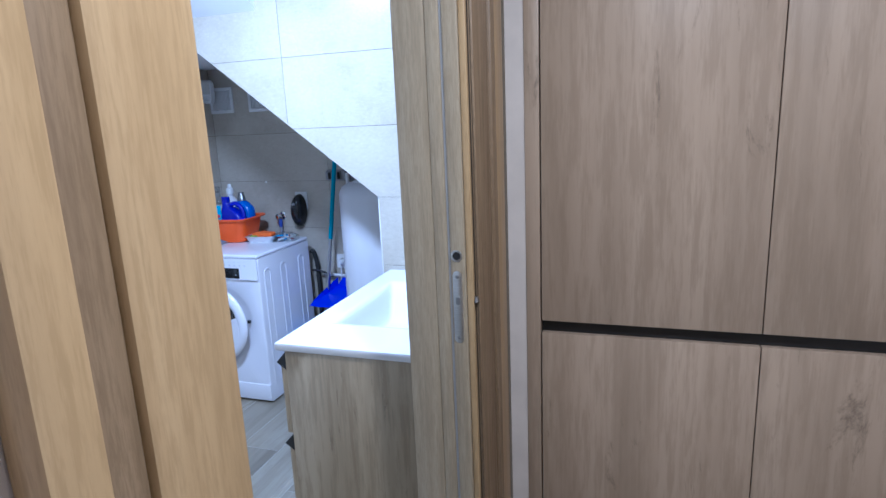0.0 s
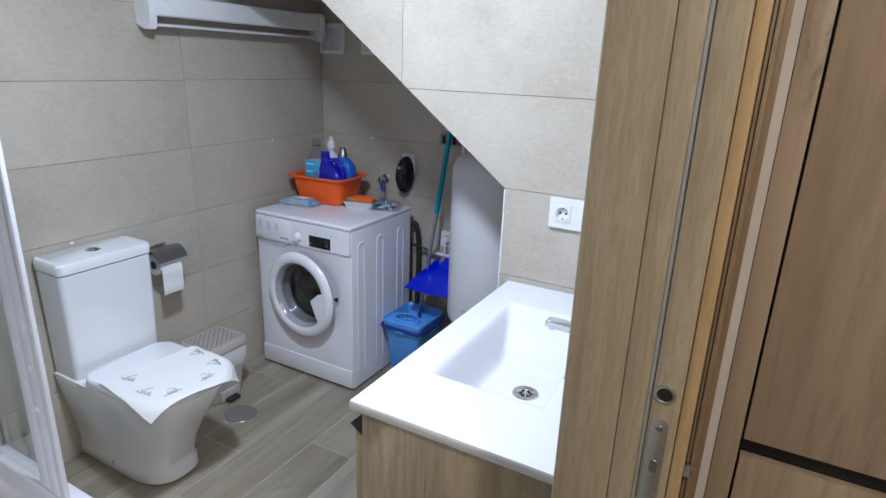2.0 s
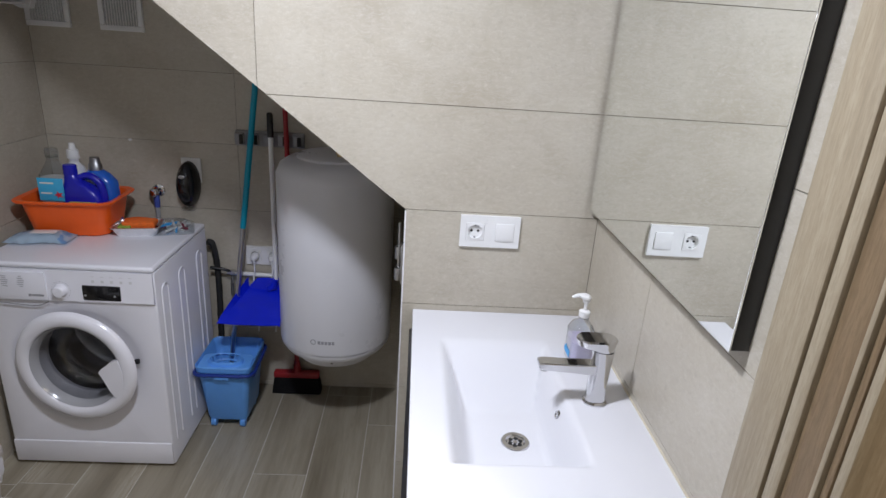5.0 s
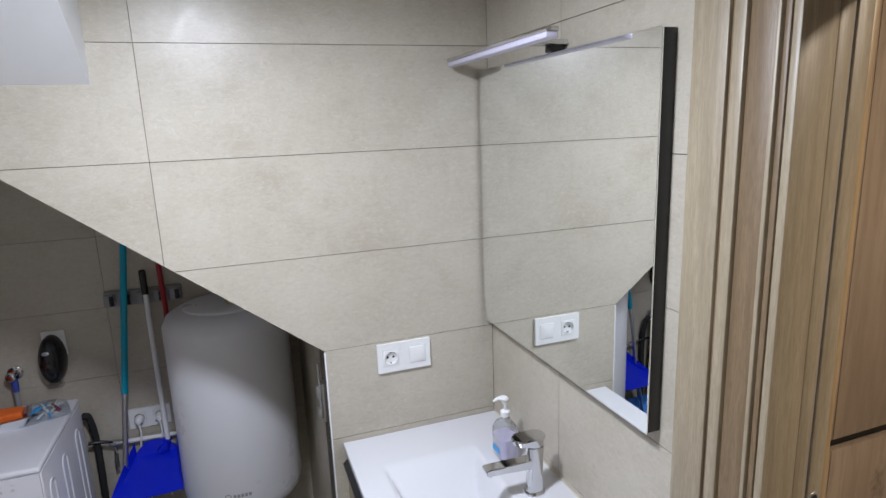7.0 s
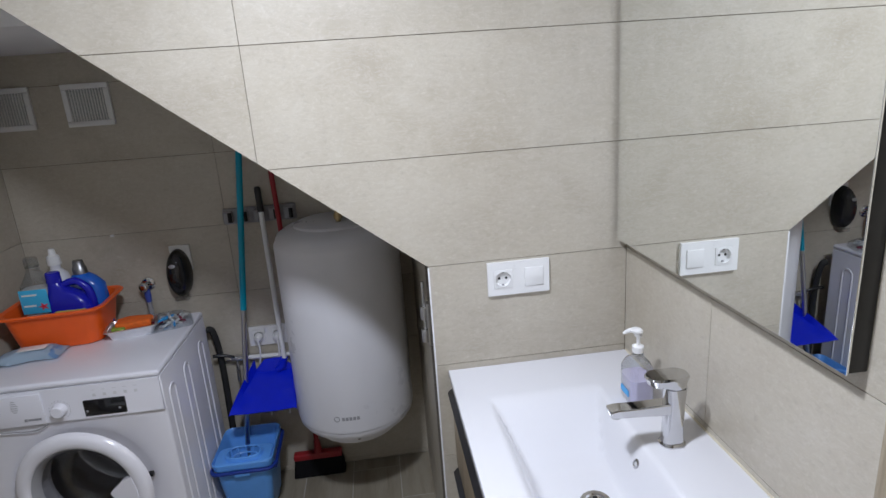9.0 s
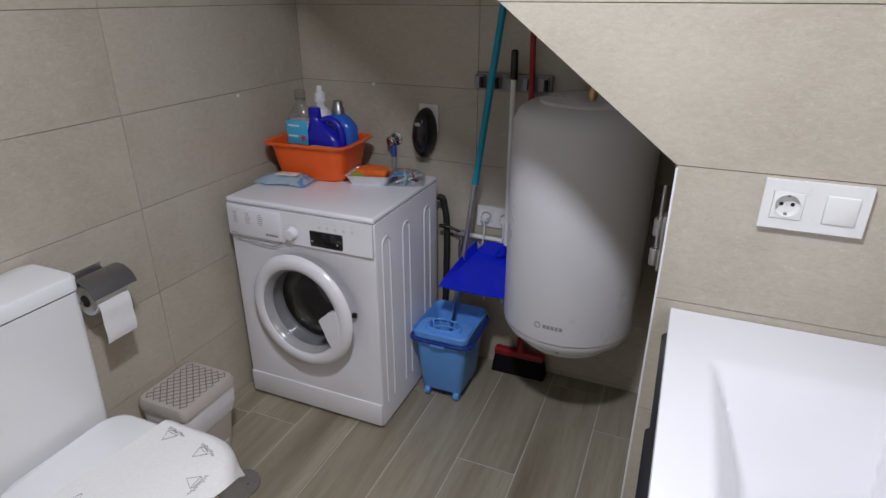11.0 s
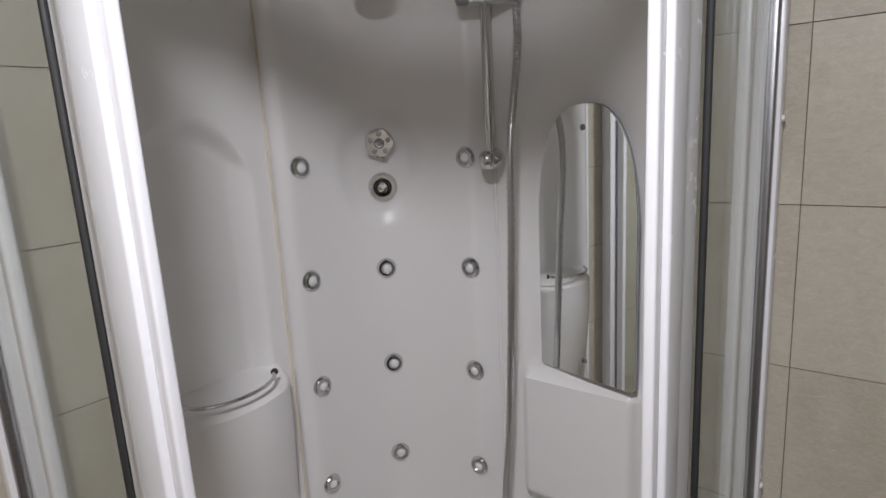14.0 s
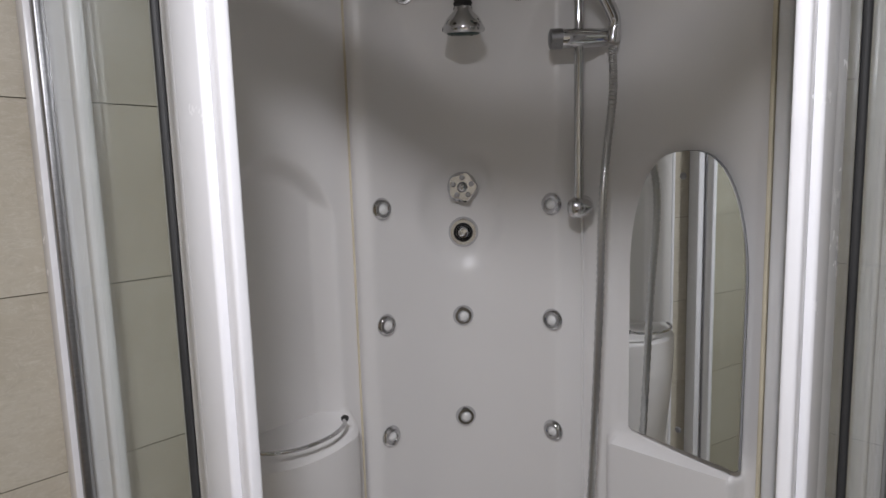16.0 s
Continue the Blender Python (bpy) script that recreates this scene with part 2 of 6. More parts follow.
FOIL = plain("aluminium_foil", (0.86, 0.86, 0.87), 0.38, 1.0, scale=50, bump=0.5)
PRINT = plain("grey_print", (0.30, 0.30, 0.32), 0.5)
DARK_PRINT = plain("dark_print", (0.06, 0.06, 0.07), 0.5)
GREEN_RUBBER = plain("dark_green_rubber", (0.01, 0.045, 0.04), 0.5)
DRUM = brushed("steel_drum", (0.45, 0.45, 0.46), 0.25)
DIFFUSER = glow("lamp_diffuser", (0.93, 0.96, 1.0), 9.0)
DIFFUSER_WARM = glow("warm_lamp_diffuser", (1.0, 0.80, 0.58), 6.0)
LED_OFF = plain("frosted_acrylic", (0.62, 0.60, 0.74), 0.3, vary=0.02, bump=0)

# ---- building helpers ----


def mesh_of(bm, name, material, smooth=None):
    bmesh.ops.recalc_face_normals(bm, faces=bm.faces)
    me = bpy.data.meshes.new(name)
    if smooth is not None:
        lim = radians(smooth)
        for f in bm.faces:
            f.smooth = True
        for e in bm.edges:
            e.smooth = len(e.link_faces) == 2 and e.calc_face_angle(0) < lim
    bm.to_mesh(me)
    bm.free()
    me.materials.append(material)
    return me


def part(name, bm, material, parent=None, label="", smooth=38):
    ob = new(name, mesh_of(bm, name, material, smooth))
    if parent is not None:
        ob.parent = parent
        if parent.type == "EMPTY":
            ob.matrix_parent_inverse = parent.matrix_basis.inverted()
    if label:
        ob["label"] = label
    return ob


def thing(name, at, label, category, group=""):
    ob = new(name)
    ob.location = at
    ob.empty_display_size = 0.05
    ob.matrix_basis = Matrix.Translation(at)
    return tagged(ob, label, category, group)


def setting(name, bm, material, label, category="", smooth=38):
    return tagged(part(name, bm, material, None, "", smooth), label, category or name.split("_")[0], kind="structure")


def box(x0, x1, y0, y1, z0, z1, r=0.0, seg=2, bm=None):
    out = bm or bmesh.new()
    made = bmesh.ops.create_cube(out, size=1, matrix=Matrix.LocRotScale(((x0 + x1) / 2, (y0 + y1) / 2, (z0 + z1) / 2), None, (x1 - x0, y1 - y0, z1 - z0)))
    if r:
        edges = list({e for v in made["verts"] for e in v.link_edges})
        bmesh.ops.bevel(out, geom=edges, offset=r, segments=seg, affect="EDGES", profile=0.5)
    return out


def turned(bm, m):
    bmesh.ops.transform(bm, matrix=m, verts=bm.verts)
    return bm


def loft(rings, close=True, cap=True):
    """Rings of equal length joined into a skin."""
    bm = bmesh.new()
    rows = [[bm.verts.new(p) for p in ring] for ring in rings]
    n = len(rows[0])
    for a, b in zip(rows, rows[1:]):
        for i in range(n if close else n - 1):
            j = (i + 1) % n
            bm.faces.new((a[i], a[j], b[j], b[i]))
    if cap:
        bm.faces.new(rows[0][::-1])
        bm.faces.new(rows[-1])
    return bm


def lathe(profile, centre=(0, 0, 0), seg=32, m=None):
    """Profile of (radius, height) turned round z, then placed by m or at centre."""
    bm = bmesh.new()
    rows = []
    for r, z in profile:
        if r < 1e-5:
            rows.append([bm.verts.new((0, 0, z))])
        else:
            rows.append([bm.verts.new((r * math.cos(a), r * math.sin(a), z)) for a in (2 * math.pi * i / seg for i in range(seg))])
    for a, b in zip(rows, rows[1:]):
        for i in range(seg):
            j = (i + 1) % seg
            if len(a) == 1 and len(b) > 1:
                bm.faces.new((a[0], b[j], b[i]))
            elif len(b) == 1 and len(a) > 1:
                bm.faces.new((a[i], a[j], b[0]))
            elif len(a) > 1:
                bm.faces.new((a[i], a[j], b[j], b[i]))
    return turned(bm, m if m is not None else Matrix.Translation(centre))


def smooth_path(points, steps=6):
    pts = [Vector(p) for p in points]
    ext = [2 * pts[0] - pts[1]] + pts + [2 * pts[-1] - pts[-2]]
    out = []
    for i in range(1, len(ext) - 2):
        a, b, c, d = ext[i - 1:i + 3]
        for s in range(steps):
            t = s / steps
            out.append(0.5 * (2 * b + (c - a) * t + (2 * a - 5 * b + 4 * c - d) * t * t + (3 * b - a - 3 * c + d) * t ** 3))
    return out + [pts[-1]]


def tube(points, r, seg=12, rib=0.0):
    pts = [Vector(p) for p in points]
    up = Vector((0.13, 0.27, 0.95)).normalized()
    rings = []
    for i, p in enumerate(pts):
        d = (pts[min(i + 1, len(pts) - 1)] - pts[max(i - 1, 0)]).normalized()
        side = d.cross(up)
        side = side.normalized() if side.length > 1e-3 else d.orthogonal().normalized()
        over = side.cross(d).normalized()
        rr = (r[i] if isinstance(r, (list, tuple)) else r) * (1 + (rib if i % 2 else 0))
        rings.append([p + rr * (math.cos(a) * side + math.sin(a) * over) for a in (2 * math.pi * k / seg for k in range(seg))])
    return loft(rings)


def rrect(cx, cy, hx, hy, r, z, n=6):
    """A rounded rectangle in a level plane."""
    out = []
    r = min(r, hx, hy)
    for k, (sx, sy) in enumerate(((1, 1), (-1, 1), (-1, -1), (1, -1))):
        for i in range(n + 1):
            a = math.pi / 2 * (k + i / n)
            out.append((cx + sx * (hx - r) + r * math.cos(a), cy + sy * (hy - r) + r * math.sin(a), z))
    return out


def prism(points, axis, a, b):
    """A polygon in the plane across the axis (0, 1 or 2), drawn out from a to b."""
    def at(p, c):
        q = list(p)
        q.insert(axis, c)
        return q
    return loft([[at(p, a) for p in points], [at(p, b) for p in points]])


def facing(at, towards):
    """A pose whose z axis points along towards."""
    return Matrix.Translation(at) @ Vector(towards).to_track_quat("Z", "Y").to_matrix().to_4x4()


def joined(bm, other):
    me = bpy.data.meshes.new("tmp")
    other.to_mesh(me)
    other.free()
    bm.from_mesh(me)
    bpy.data.meshes.remove(me)
    return bm


def bars(spots, m, t=0.0006):
    """Small flat bars (x, y, width, height) on the plane of m."""
    bm = bmesh.new()
    for x, y, w, h in spots:
        box(x - w / 2, x + w / 2, y - h / 2, y + h / 2, 0, t, bm=bm)
    return turned(bm, m)

# ---- the plan ----
W, N, E, S, FRONT, TOP = -2.32, 3.33, -0.235, 0.54, 2.41, 2.30
CORNER_X, CORNER_Z, PITCH = -0.79, 1.204, 0.777
NICHE_TOP, BULK_Y, BULK_X = 1.88, 2.55, -1.297
JAMB_N, JAMB_S, HALL = 1.347, 0.585, -0.10
HALL_TOP = 2.45

floor = setting("floor", box(W - 0.1, 1.6, -1.6, N + 0.1, -0.12, -0.0010), SEAM, "grey-brown wood-look floor planks with pale joints", "floor")
wall_west = setting("wall_west", box(W - 0.12, W - 0.003, S - 0.12, N + 0.12, 0, TOP), GROUT, "beige stone-look tiled wall behind the toilet", "wall")
wall_north = setting("wall_north", box(W - 0.003, E + 0.02, N + 0.003, N + 0.12, 0, TOP), GROUT, "beige stone-look tiled wall behind the washing machine", "wall")
wall_south = setting("wall_south", box(W - 0.003, E, S - 0.12, S - 0.003, 0, TOP), GROUT, "beige stone-look tiled wall behind the shower", "wall")
wall_stair = setting("wall_stair", prism(((E, 0), (CORNER_X, 0), (CORNER_X, CORNER_Z), (-1.80, 1.989), (-1.80, TOP), (E, TOP)), 1, FRONT + 0.003, BULK_Y), GROUT, "beige tiled wall with a slanting lower edge under the stairs", "wall")
wall_niche = setting("wall_niche", box(CORNER_X + 0.003, E, BULK_Y, N, 0, 1.19), GROUT, "tiled inner side wall of the niche under the stairs", "wall")
wall_east = setting("wall_east", box(E + 0.003, HALL - 0.012, 1.36, 2.55, 0, HALL_TOP), GROUT, "beige tiled wall behind the washbasin", "wall")
wall_hall_west = setting("wall_hall_west", box(E, HALL - 0.012, -1.6, JAMB_S - 0.012, 0, HALL_TOP), PLASTER, "pale plastered hall wall beside the doorway", "wall")
setting("lintel", box(E, HALL - 0.012, JAMB_S - 0.012, 1.36, 2.07, HALL_TOP), PLASTER, "pale plastered wall above the doorway", "wall")
setting("wall_hall_end", box(HALL - 0.012, -0.062, 1.795, 1.95, 0, HALL_TOP), PLASTER, "narrow pale plaster strip beside the cupboard", "wall")
setting("wall_hall_east", box(1.5, 1.6, -1.6, 1.95, 0, HALL_TOP), PLASTER, "pale plastered hall wall", "wall")
setting("wall_hall_south", box(E, 1.6, -1.7, -1.6, 0, HALL_TOP), PLASTER, "pale plastered end wall of the hall", "wall")
setting("wall_hall_north", box(-0.062, 1.6, 1.86, 1.95, 0, HALL_TOP), PLASTER, "pale plaster wall behind the cupboard", "wall")
setting("ceiling", box(W - 0.12, HALL - 0.013, S - 0.12, N + 0.12, TOP, TOP + 0.1), PAINT, "white painted bathroom ceiling", "ceiling")
setting("ceiling_hall", box(HALL - 0.012, 1.6, -1.7, 1.95, HALL_TOP, HALL_TOP + 0.1), PAINT, "white painted hall ceiling", "ceiling")
setting("stair_soffit", prism(((CORNER_X + 0.03, CORNER_Z - 0.02), (CORNER_X - 0.001, CORNER_Z), (CORNER_X - (NICHE_TOP - CORNER_Z) / PITCH, NICHE_TOP), (W - 0.003, NICHE_TOP), (W - 0.003, TOP), (CORNER_X + 0.03, TOP)), 1, BULK_Y, N + 0.003), PAINT, "white painted slanting underside of the stairs", "ceiling")
setting("stair_bulkhead", prism(((BULK_Y - 0.001, NICHE_TOP), (BULK_Y - (TOP - NICHE_TOP) / PITCH, TOP), (BULK_Y - 0.001, TOP)), 0, W - 0.003, BULK_X), PAINT, "white painted slanting bulkhead below the stairs", "ceiling")

# ---- doorway ----
door = tagged(new("door_1"), "oak-veneered pocket door frame with brown mouldings", "doorway", kind="structure")


def strip(name, x0, x1, y0, y1, material, label="", z1=2.07, r=0.003):
    return part(name, box(x0, x1, y0, y1, 0, z1, r, 2), material, door, label)


strip("jamb_lining", -0.252, -0.1805, JAMB_N, 1.362, OAK, "pale oak jamb lining")
strip("jamb_lining", -0.1803, -0.151, JAMB_N + 0.0005, 1.362, OAK)
strip("brush_and_gap_strip", -0.1508, -0.1452, JAMB_N + 0.004, 1.362, GREY_PLASTIC, "grey brush seal in a groove", r=0.001)
strip("jamb_lining", -0.145, -0.112, JAMB_N, 1.362, OAK)
strip("jamb_edge", -0.1115, -0.0965, JAMB_N + 0.004, 1.362, OAK_GOLD, "golden oak edge strip")
# black strip puts the shade of the gap beside the architrave into colour
strip("brush_and_gap_strip", -0.096, -0.091, JAMB_N + 0.02, 1.366, RUBBER, "black strip for the shade in the gap")
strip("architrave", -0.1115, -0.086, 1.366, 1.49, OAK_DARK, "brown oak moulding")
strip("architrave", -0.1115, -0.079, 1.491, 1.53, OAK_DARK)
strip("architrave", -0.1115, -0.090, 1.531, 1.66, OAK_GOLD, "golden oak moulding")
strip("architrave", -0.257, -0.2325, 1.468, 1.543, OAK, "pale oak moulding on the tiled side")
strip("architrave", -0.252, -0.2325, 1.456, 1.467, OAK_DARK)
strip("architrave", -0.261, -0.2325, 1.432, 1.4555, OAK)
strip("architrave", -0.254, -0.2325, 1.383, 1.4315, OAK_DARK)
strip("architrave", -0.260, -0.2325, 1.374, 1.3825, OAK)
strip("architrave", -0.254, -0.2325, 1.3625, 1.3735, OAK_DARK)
strip("door_edge", -0.232, -0.114, JAMB_S - 0.010, JAMB_S - 0.004, OAK, "edge of the sliding door in its pocket")
strip("jamb_lining", -0.252, -0.2325, JAMB_S - 0.012, JAMB_S, OAK)
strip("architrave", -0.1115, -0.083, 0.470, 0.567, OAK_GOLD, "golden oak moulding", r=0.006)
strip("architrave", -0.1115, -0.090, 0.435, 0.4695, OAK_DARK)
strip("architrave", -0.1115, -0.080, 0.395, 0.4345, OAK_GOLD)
strip("jamb_edge", -0.1115, -0.096, 0.568, 0.574, OAK)
part("head_lining", box(-0.252, -0.086, JAMB_S, JAMB_N, 2.05, 2.07, 0.003), OAK, door)
part("architrave", box(-0.1115, -0.083, 0.395, 1.66, 2.072, 2.17, 0.004), OAK_GOLD, door)
part("architrave", box(-0.260, -0.2325, JAMB_S, 1.543, 2.072, 2.15, 0.004), OAK, door)
# strike plate, lock eye and finger pull in the jamb
plate_bm = loft([[(p[0], JAMB_N + 0.0005 - d, p[1]) for p in [(q[0], q[1]) for q in rrect(-0.131, 1.103, 0.0105 - e, 0.082 - e, 0.0105, 0)]] for d, e in ((0, 0), (0.0015, 0), (0.002, 0.001))])
plate = part("strike_plate", plate_bm, STEEL, door, "brushed steel strike plate")
for z in (1.172, 1.034):
    part("screw", lathe(((0, 0.0012), (0.0035, 0.001), (0.0042, 0)), m=facing((-0.131, JAMB_N - 0.0015, z), (0, -1, 0)), seg=14), STEEL_DARK, plate)
part("latch_slot", loft([rrect(0, 0, 0.005 - e, 0.0095 - e, 0.005, d) for d, e in ((0, 0), (0.0008, 0.0006))]), STEEL_DARK, plate).matrix_basis = facing((-0.131, JAMB_N - 0.0012, 1.118), (0, -1, 0))
eye = part("lock_eye", lathe(((0.0085, 0.001), (0.0095, 0.0025), (0.0125, 0.0018), (0.0135, 0)), m=facing((-0.131, JAMB_N + 0.0005, 1.218), (0, -1, 0))), STEEL, door, "steel ring round a dark hole")
part("hole", lathe(((0, 0.0012), (0.0087, 0.0012), (0.0087, 0)), m=facing((-0.131, JAMB_N + 0.0005, 1.218), (0, -1, 0))), BLACK, eye)
part("latch_bolt", lathe(((0, 0.006), (0.005, 0.005), (0.009, 0)), m=Matrix.Translation((-0.093, JAMB_N + 0.012, 1.115)) @ Matrix.Diagonal((0.7, 1, 2.2, 1))), STEEL_DARK, door)

# ---- the hall cupboard ----
cup = thing("hall_cupboard", (0.55, 1.82, 0), "built-in knotty oak cupboard with a black recessed handle line", "cupboard")
part("filler_panel", box(-0.061, -0.021, 1.792, 1.859, 0, HALL_TOP, 0.001), CUPBOARD, cup)
part("handle_channel", box(-0.0185, 1.3, 1.815, 1.858, 0.86, 0.95), BLACK, cup, "black recessed handle channel")
part("carcass", box(-0.0185, 1.3, 1.814, 1.858, 0, 0.859), BLACK, cup)
part("carcass", box(-0.0185, 1.3, 1.814, 1.858, 0.951, HALL_TOP), BLACK, cup)
for x0, x1 in ((-0.0165, 0.5515), (0.5545, 1.12)):
    for z0, z1 in ((0.03, 0.890), (0.927, HALL_TOP - 0.02)):
        ob = part("cupboard_door", box(-(x1 - x0) / 2, (x1 - x0) / 2, -0.011, 0.011, z0 - 1, z1 - 1, 0.0012), CUPBOARD, cup)
        ob.location = ((x0 + x1) / 2, 1.802, 1)
part("end_panel", box(1.123, 1.3, 1.792, 1.813, 0, HALL_TOP), CUPBOARD, cup)

# ---- lamps ----
for nm, x, y, z, mat_, lab in (("ceiling_lamp", -1.08, 1.61, TOP, DIFFUSER, "round white ceiling lamp, lit"), ("ceiling_lamp", 0.48, 0.60, HALL_TOP, DIFFUSER_WARM, "round warm ceiling lamp, lit")):
    t = thing(nm, (x, y, z), lab, "lamp")
    part("rim", lathe(((0.088, -0.0165), (0.094, -0.02), (0.10, -0.014), (0.10, -0.001), (0.09, -0.001)), (x, y, z)), WHITE_PLASTIC, t)
    part("diffuser", lathe(((0, -0.018), (0.085, -0.016), (0.087, -0.005), (0, -0.005)), (x, y, z)), mat_, t, "glowing diffuser")

# ---- vanity and washbasin ----
BX0, BX1, BY0, BY1, BZ = -0.755, -0.2365, 1.546, 2.4085, 0.893
van = thing("vanity_unit", (-0.5, 1.98, 0), "rustic oak vanity unit with black finger-grip edges", "vanity")


def offset_part(name, at, bm, material, parent, label=""):
    ob = part(name, turned(bm, Matrix.Translation([-c for c in at])), material, parent, label)
    ob.location = at
    return ob


offset_part("side_panel", (-0.49, 1.566, 0.5), box(-0.733, -0.24, 1.557, 1.575, 0.06, 0.868, 0.001), VANITY, van)
offset_part("side_panel", (-0.49, 2.39, 0.5), box(-0.733, -0.24, 2.382, 2.4, 0.06, 0.868, 0.001), VANITY, van)
part("carcass", box(-0.728, -0.24, 1.576, 2.381, 0.06, 0.745), BLACK, van)
part("plinth", box(-0.70, -0.26, 1.58, 2.38, 0.0, 0.06), BLACK, van)
for z0, z1 in ((0.60, 0.838), (0.345, 0.575), (0.085, 0.32)):
    d = offset_part("drawer_front", (-0.744, 1.98, z0), box(-0.752, -0.7335, 1.560, 2.398, z0, z1 - 0.018, 0.001), VANITY, van)
    grip = part("grip", prism(((-0.764, z1 - 0.010), (-0.7335, z1 - 0.030), (-0.7335, z1 + 0.022)), 1, 1.556, 2.399), BLACK, van, "black bevelled finger grip")


def basin_height(x, y):
    """The moulded top: a wide flat rim and a trough with a long slope towards the stair wall."""
    fx = min(max((x + 0.678) / 0.07, 0), 1) * min(max((-0.385 - x) / 0.06, 0), 1)
    fy = min(max((y - 1.735) / 0.06, 0), 1) * min(max((2.243 - y) / 0.20, 0), 1)
    s = min(fx, fy)
    s = s * s * (3 - 2 * s)
    return BZ - 0.100 * s - 0.010 * s * (1 - min(1, math.hypot(x + 0.503, y - 1.944) / 0.2))


bm = bmesh.new()
nx, ny = 66, 104
grid = [[bm.verts.new((BX0 + (BX1 - BX0) * i / nx, BY0 + (BY1 - BY0) * j / ny, basin_height(BX0 + (BX1 - BX0) * i / nx, BY0 + (BY1 - BY0) * j / ny))) for j in range(ny + 1)] for i in range(nx + 1)]
for i in range(nx):
    for j in range(ny):
        bm.faces.new((grid[i][j], grid[i + 1][j], grid[i + 1][j + 1], grid[i][j + 1]))
rim = [grid[i][0] for i in range(nx + 1)] + [grid[nx][j] for j in range(1, ny + 1)] + [grid[i][ny] for i in range(nx - 1, -1, -1)] + [grid[0][j] for j in range(ny - 1, 0, -1)]
prev = rim
for drop, inset in ((0.003, -0.0015), (0.020, -0.0015), (0.0235, 0.002)):
    ring = []
    for v in rim:
        x = v.co.x + (inset if v.co.x < BX0 + 1e-4 else 0)
        y = v.co.y + (inset if v.co.y < BY0 + 1e-4 else 0)
        ring.append(bm.verts.new((x, y, BZ - drop)))
    for k in range(len(rim)):
        bm.faces.new((prev[k], prev[(k + 1) % len(rim)], ring[(k + 1) % len(rim)], ring[k]))
    prev = ring
sink = thing("washbasin", (-0.5, 1.98, 0.87), "white one-piece washbasin top on the oak vanity", "washbasin")
part("basin_top", bm, BASIN, sink, smooth=50)
DR = (-0.503, 1.944, basin_height(-0.503, 1.944))
waste = part("waste", lathe(((0.010, 0.0005), (0.020, 0.0015), (0.023, 0.0045), (0.032, 0.0045), (0.0345, 0.002), (0.035, -0.002), (0, -0.002)), DR), CHROME, sink, "chrome waste with holes")
for k in range(6):
    a = k * math.pi / 3 + 0.3
    part("hole", lathe(((0, 0.0006), (0.0052, 0.0006), (0.0052, 0)), (DR[0] + 0.0125 * math.cos(a), DR[1] + 0.0125 * math.sin(a), DR[2] + 0.0016), 12), BLACK, waste)
part("waste_cross", lathe(((0, 0.003), (0.006, 0.0022), (0.0065, 0)), DR, 14), CHROME, waste)
ox = -0.409
part("overflow_ring", lathe(((0.005, 0.001), (0.007, 0.003), (0.0105, 0.002), (0.011, 0)), m=facing((ox, 1.955, basin_height(ox, 1.955) + 0.001), (-1, 0, 0.45)), seg=20), CHROME, sink)
part("sealant", box(-0.2365, -0.2345, 1.55, 2.405, BZ - 0.002, BZ + 0.006), YELLOWED, sink)

tap = thing("mixer_tap", (-0.327, 1.960, BZ), "chrome single-lever basin mixer tap", "tap")
TX, TY = -0.327, 1.960
part("base_ring", loft([rrect(TX, TY, 0.027 + e, 0.023 + e, 0.022, BZ + z) for z, e in ((0, 0), (0.004, 0.001), (0.008, -0.002))]), CHROME, tap)
part("body", loft([rrect(TX + dx, TY, hx, 0.019, 0.018, BZ + z) for z, hx, dx in ((0.006, 0.024, 0), (0.05, 0.022, 0), (0.10, 0.023, 0.001), (0.136, 0.025, 0.002))]), CHROME, tap)
spout = part("spout", loft([[(x, TY + sy * 0.0165, BZ + zz) for sy, zz in ((-1, z0), (1, z0), (1, z1), (-1, z1))] for x, z0, z1 in ((-0.335, 0.078, 0.104), (-0.40, 0.083, 0.104), (-0.455, 0.087, 0.1055), (-0.468, 0.090, 0.104), (-0.4705, 0.094, 0.100))]), CHROME, tap)
bevel_mod = spout.modifiers.new("soft", "BEVEL")
bevel_mod.width, bevel_mod.segments = 0.004, 3
part("aerator", lathe(((0, -0.008), (0.010, -0.008), (0.0115, 0)), (-0.455, TY, BZ + 0.089), 20), STEEL, spout)
part("lever", loft([rrect(TX - 0.004 + dx, TY, hx, hy, hy, BZ + z) for z, hx, hy, dx in ((0.1375, 0.024, 0.0195, 0.004), (0.141, 0.026, 0.022, 0.003), (0.150, 0.042, 0.025, -0.012), (0.164, 0.047, 0.027, -0.013), (0.168, 0.044, 0.024, -0.013))]), CHROME, tap)

soap = thing("soap_dispenser", (-0.318, 2.150, BZ), "clear pump bottle of lilac hand soap", "soap")
SX, SY = -0.318, 2.150
bottle = part("bottle", loft([rrect(SX, SY, hx, hy, 0.018, BZ + z) for z, hx, hy in ((0.001, 0.029, 0.037), (0.004, 0.031, 0.039), (0.085, 0.031, 0.039), (0.104, 0.024, 0.030), (0.115, 0.013, 0.015), (0.128, 0.0125, 0.0125))]), HAZE, soap, "clear plastic bottle")
part("soap_fill", loft([rrect(SX, SY, hx, hy, 0.017, BZ + z) for z, hx, hy in ((0.003, 0.0275, 0.0355), (0.006, 0.0295, 0.0375), (0.064, 0.0295, 0.0375))]), LILAC, bottle)
part("label", box(SX - 0.0322, SX - 0.0314, SY - 0.022, SY + 0.022, BZ + 0.018, BZ + 0.034), LABEL_BLUE, bottle)
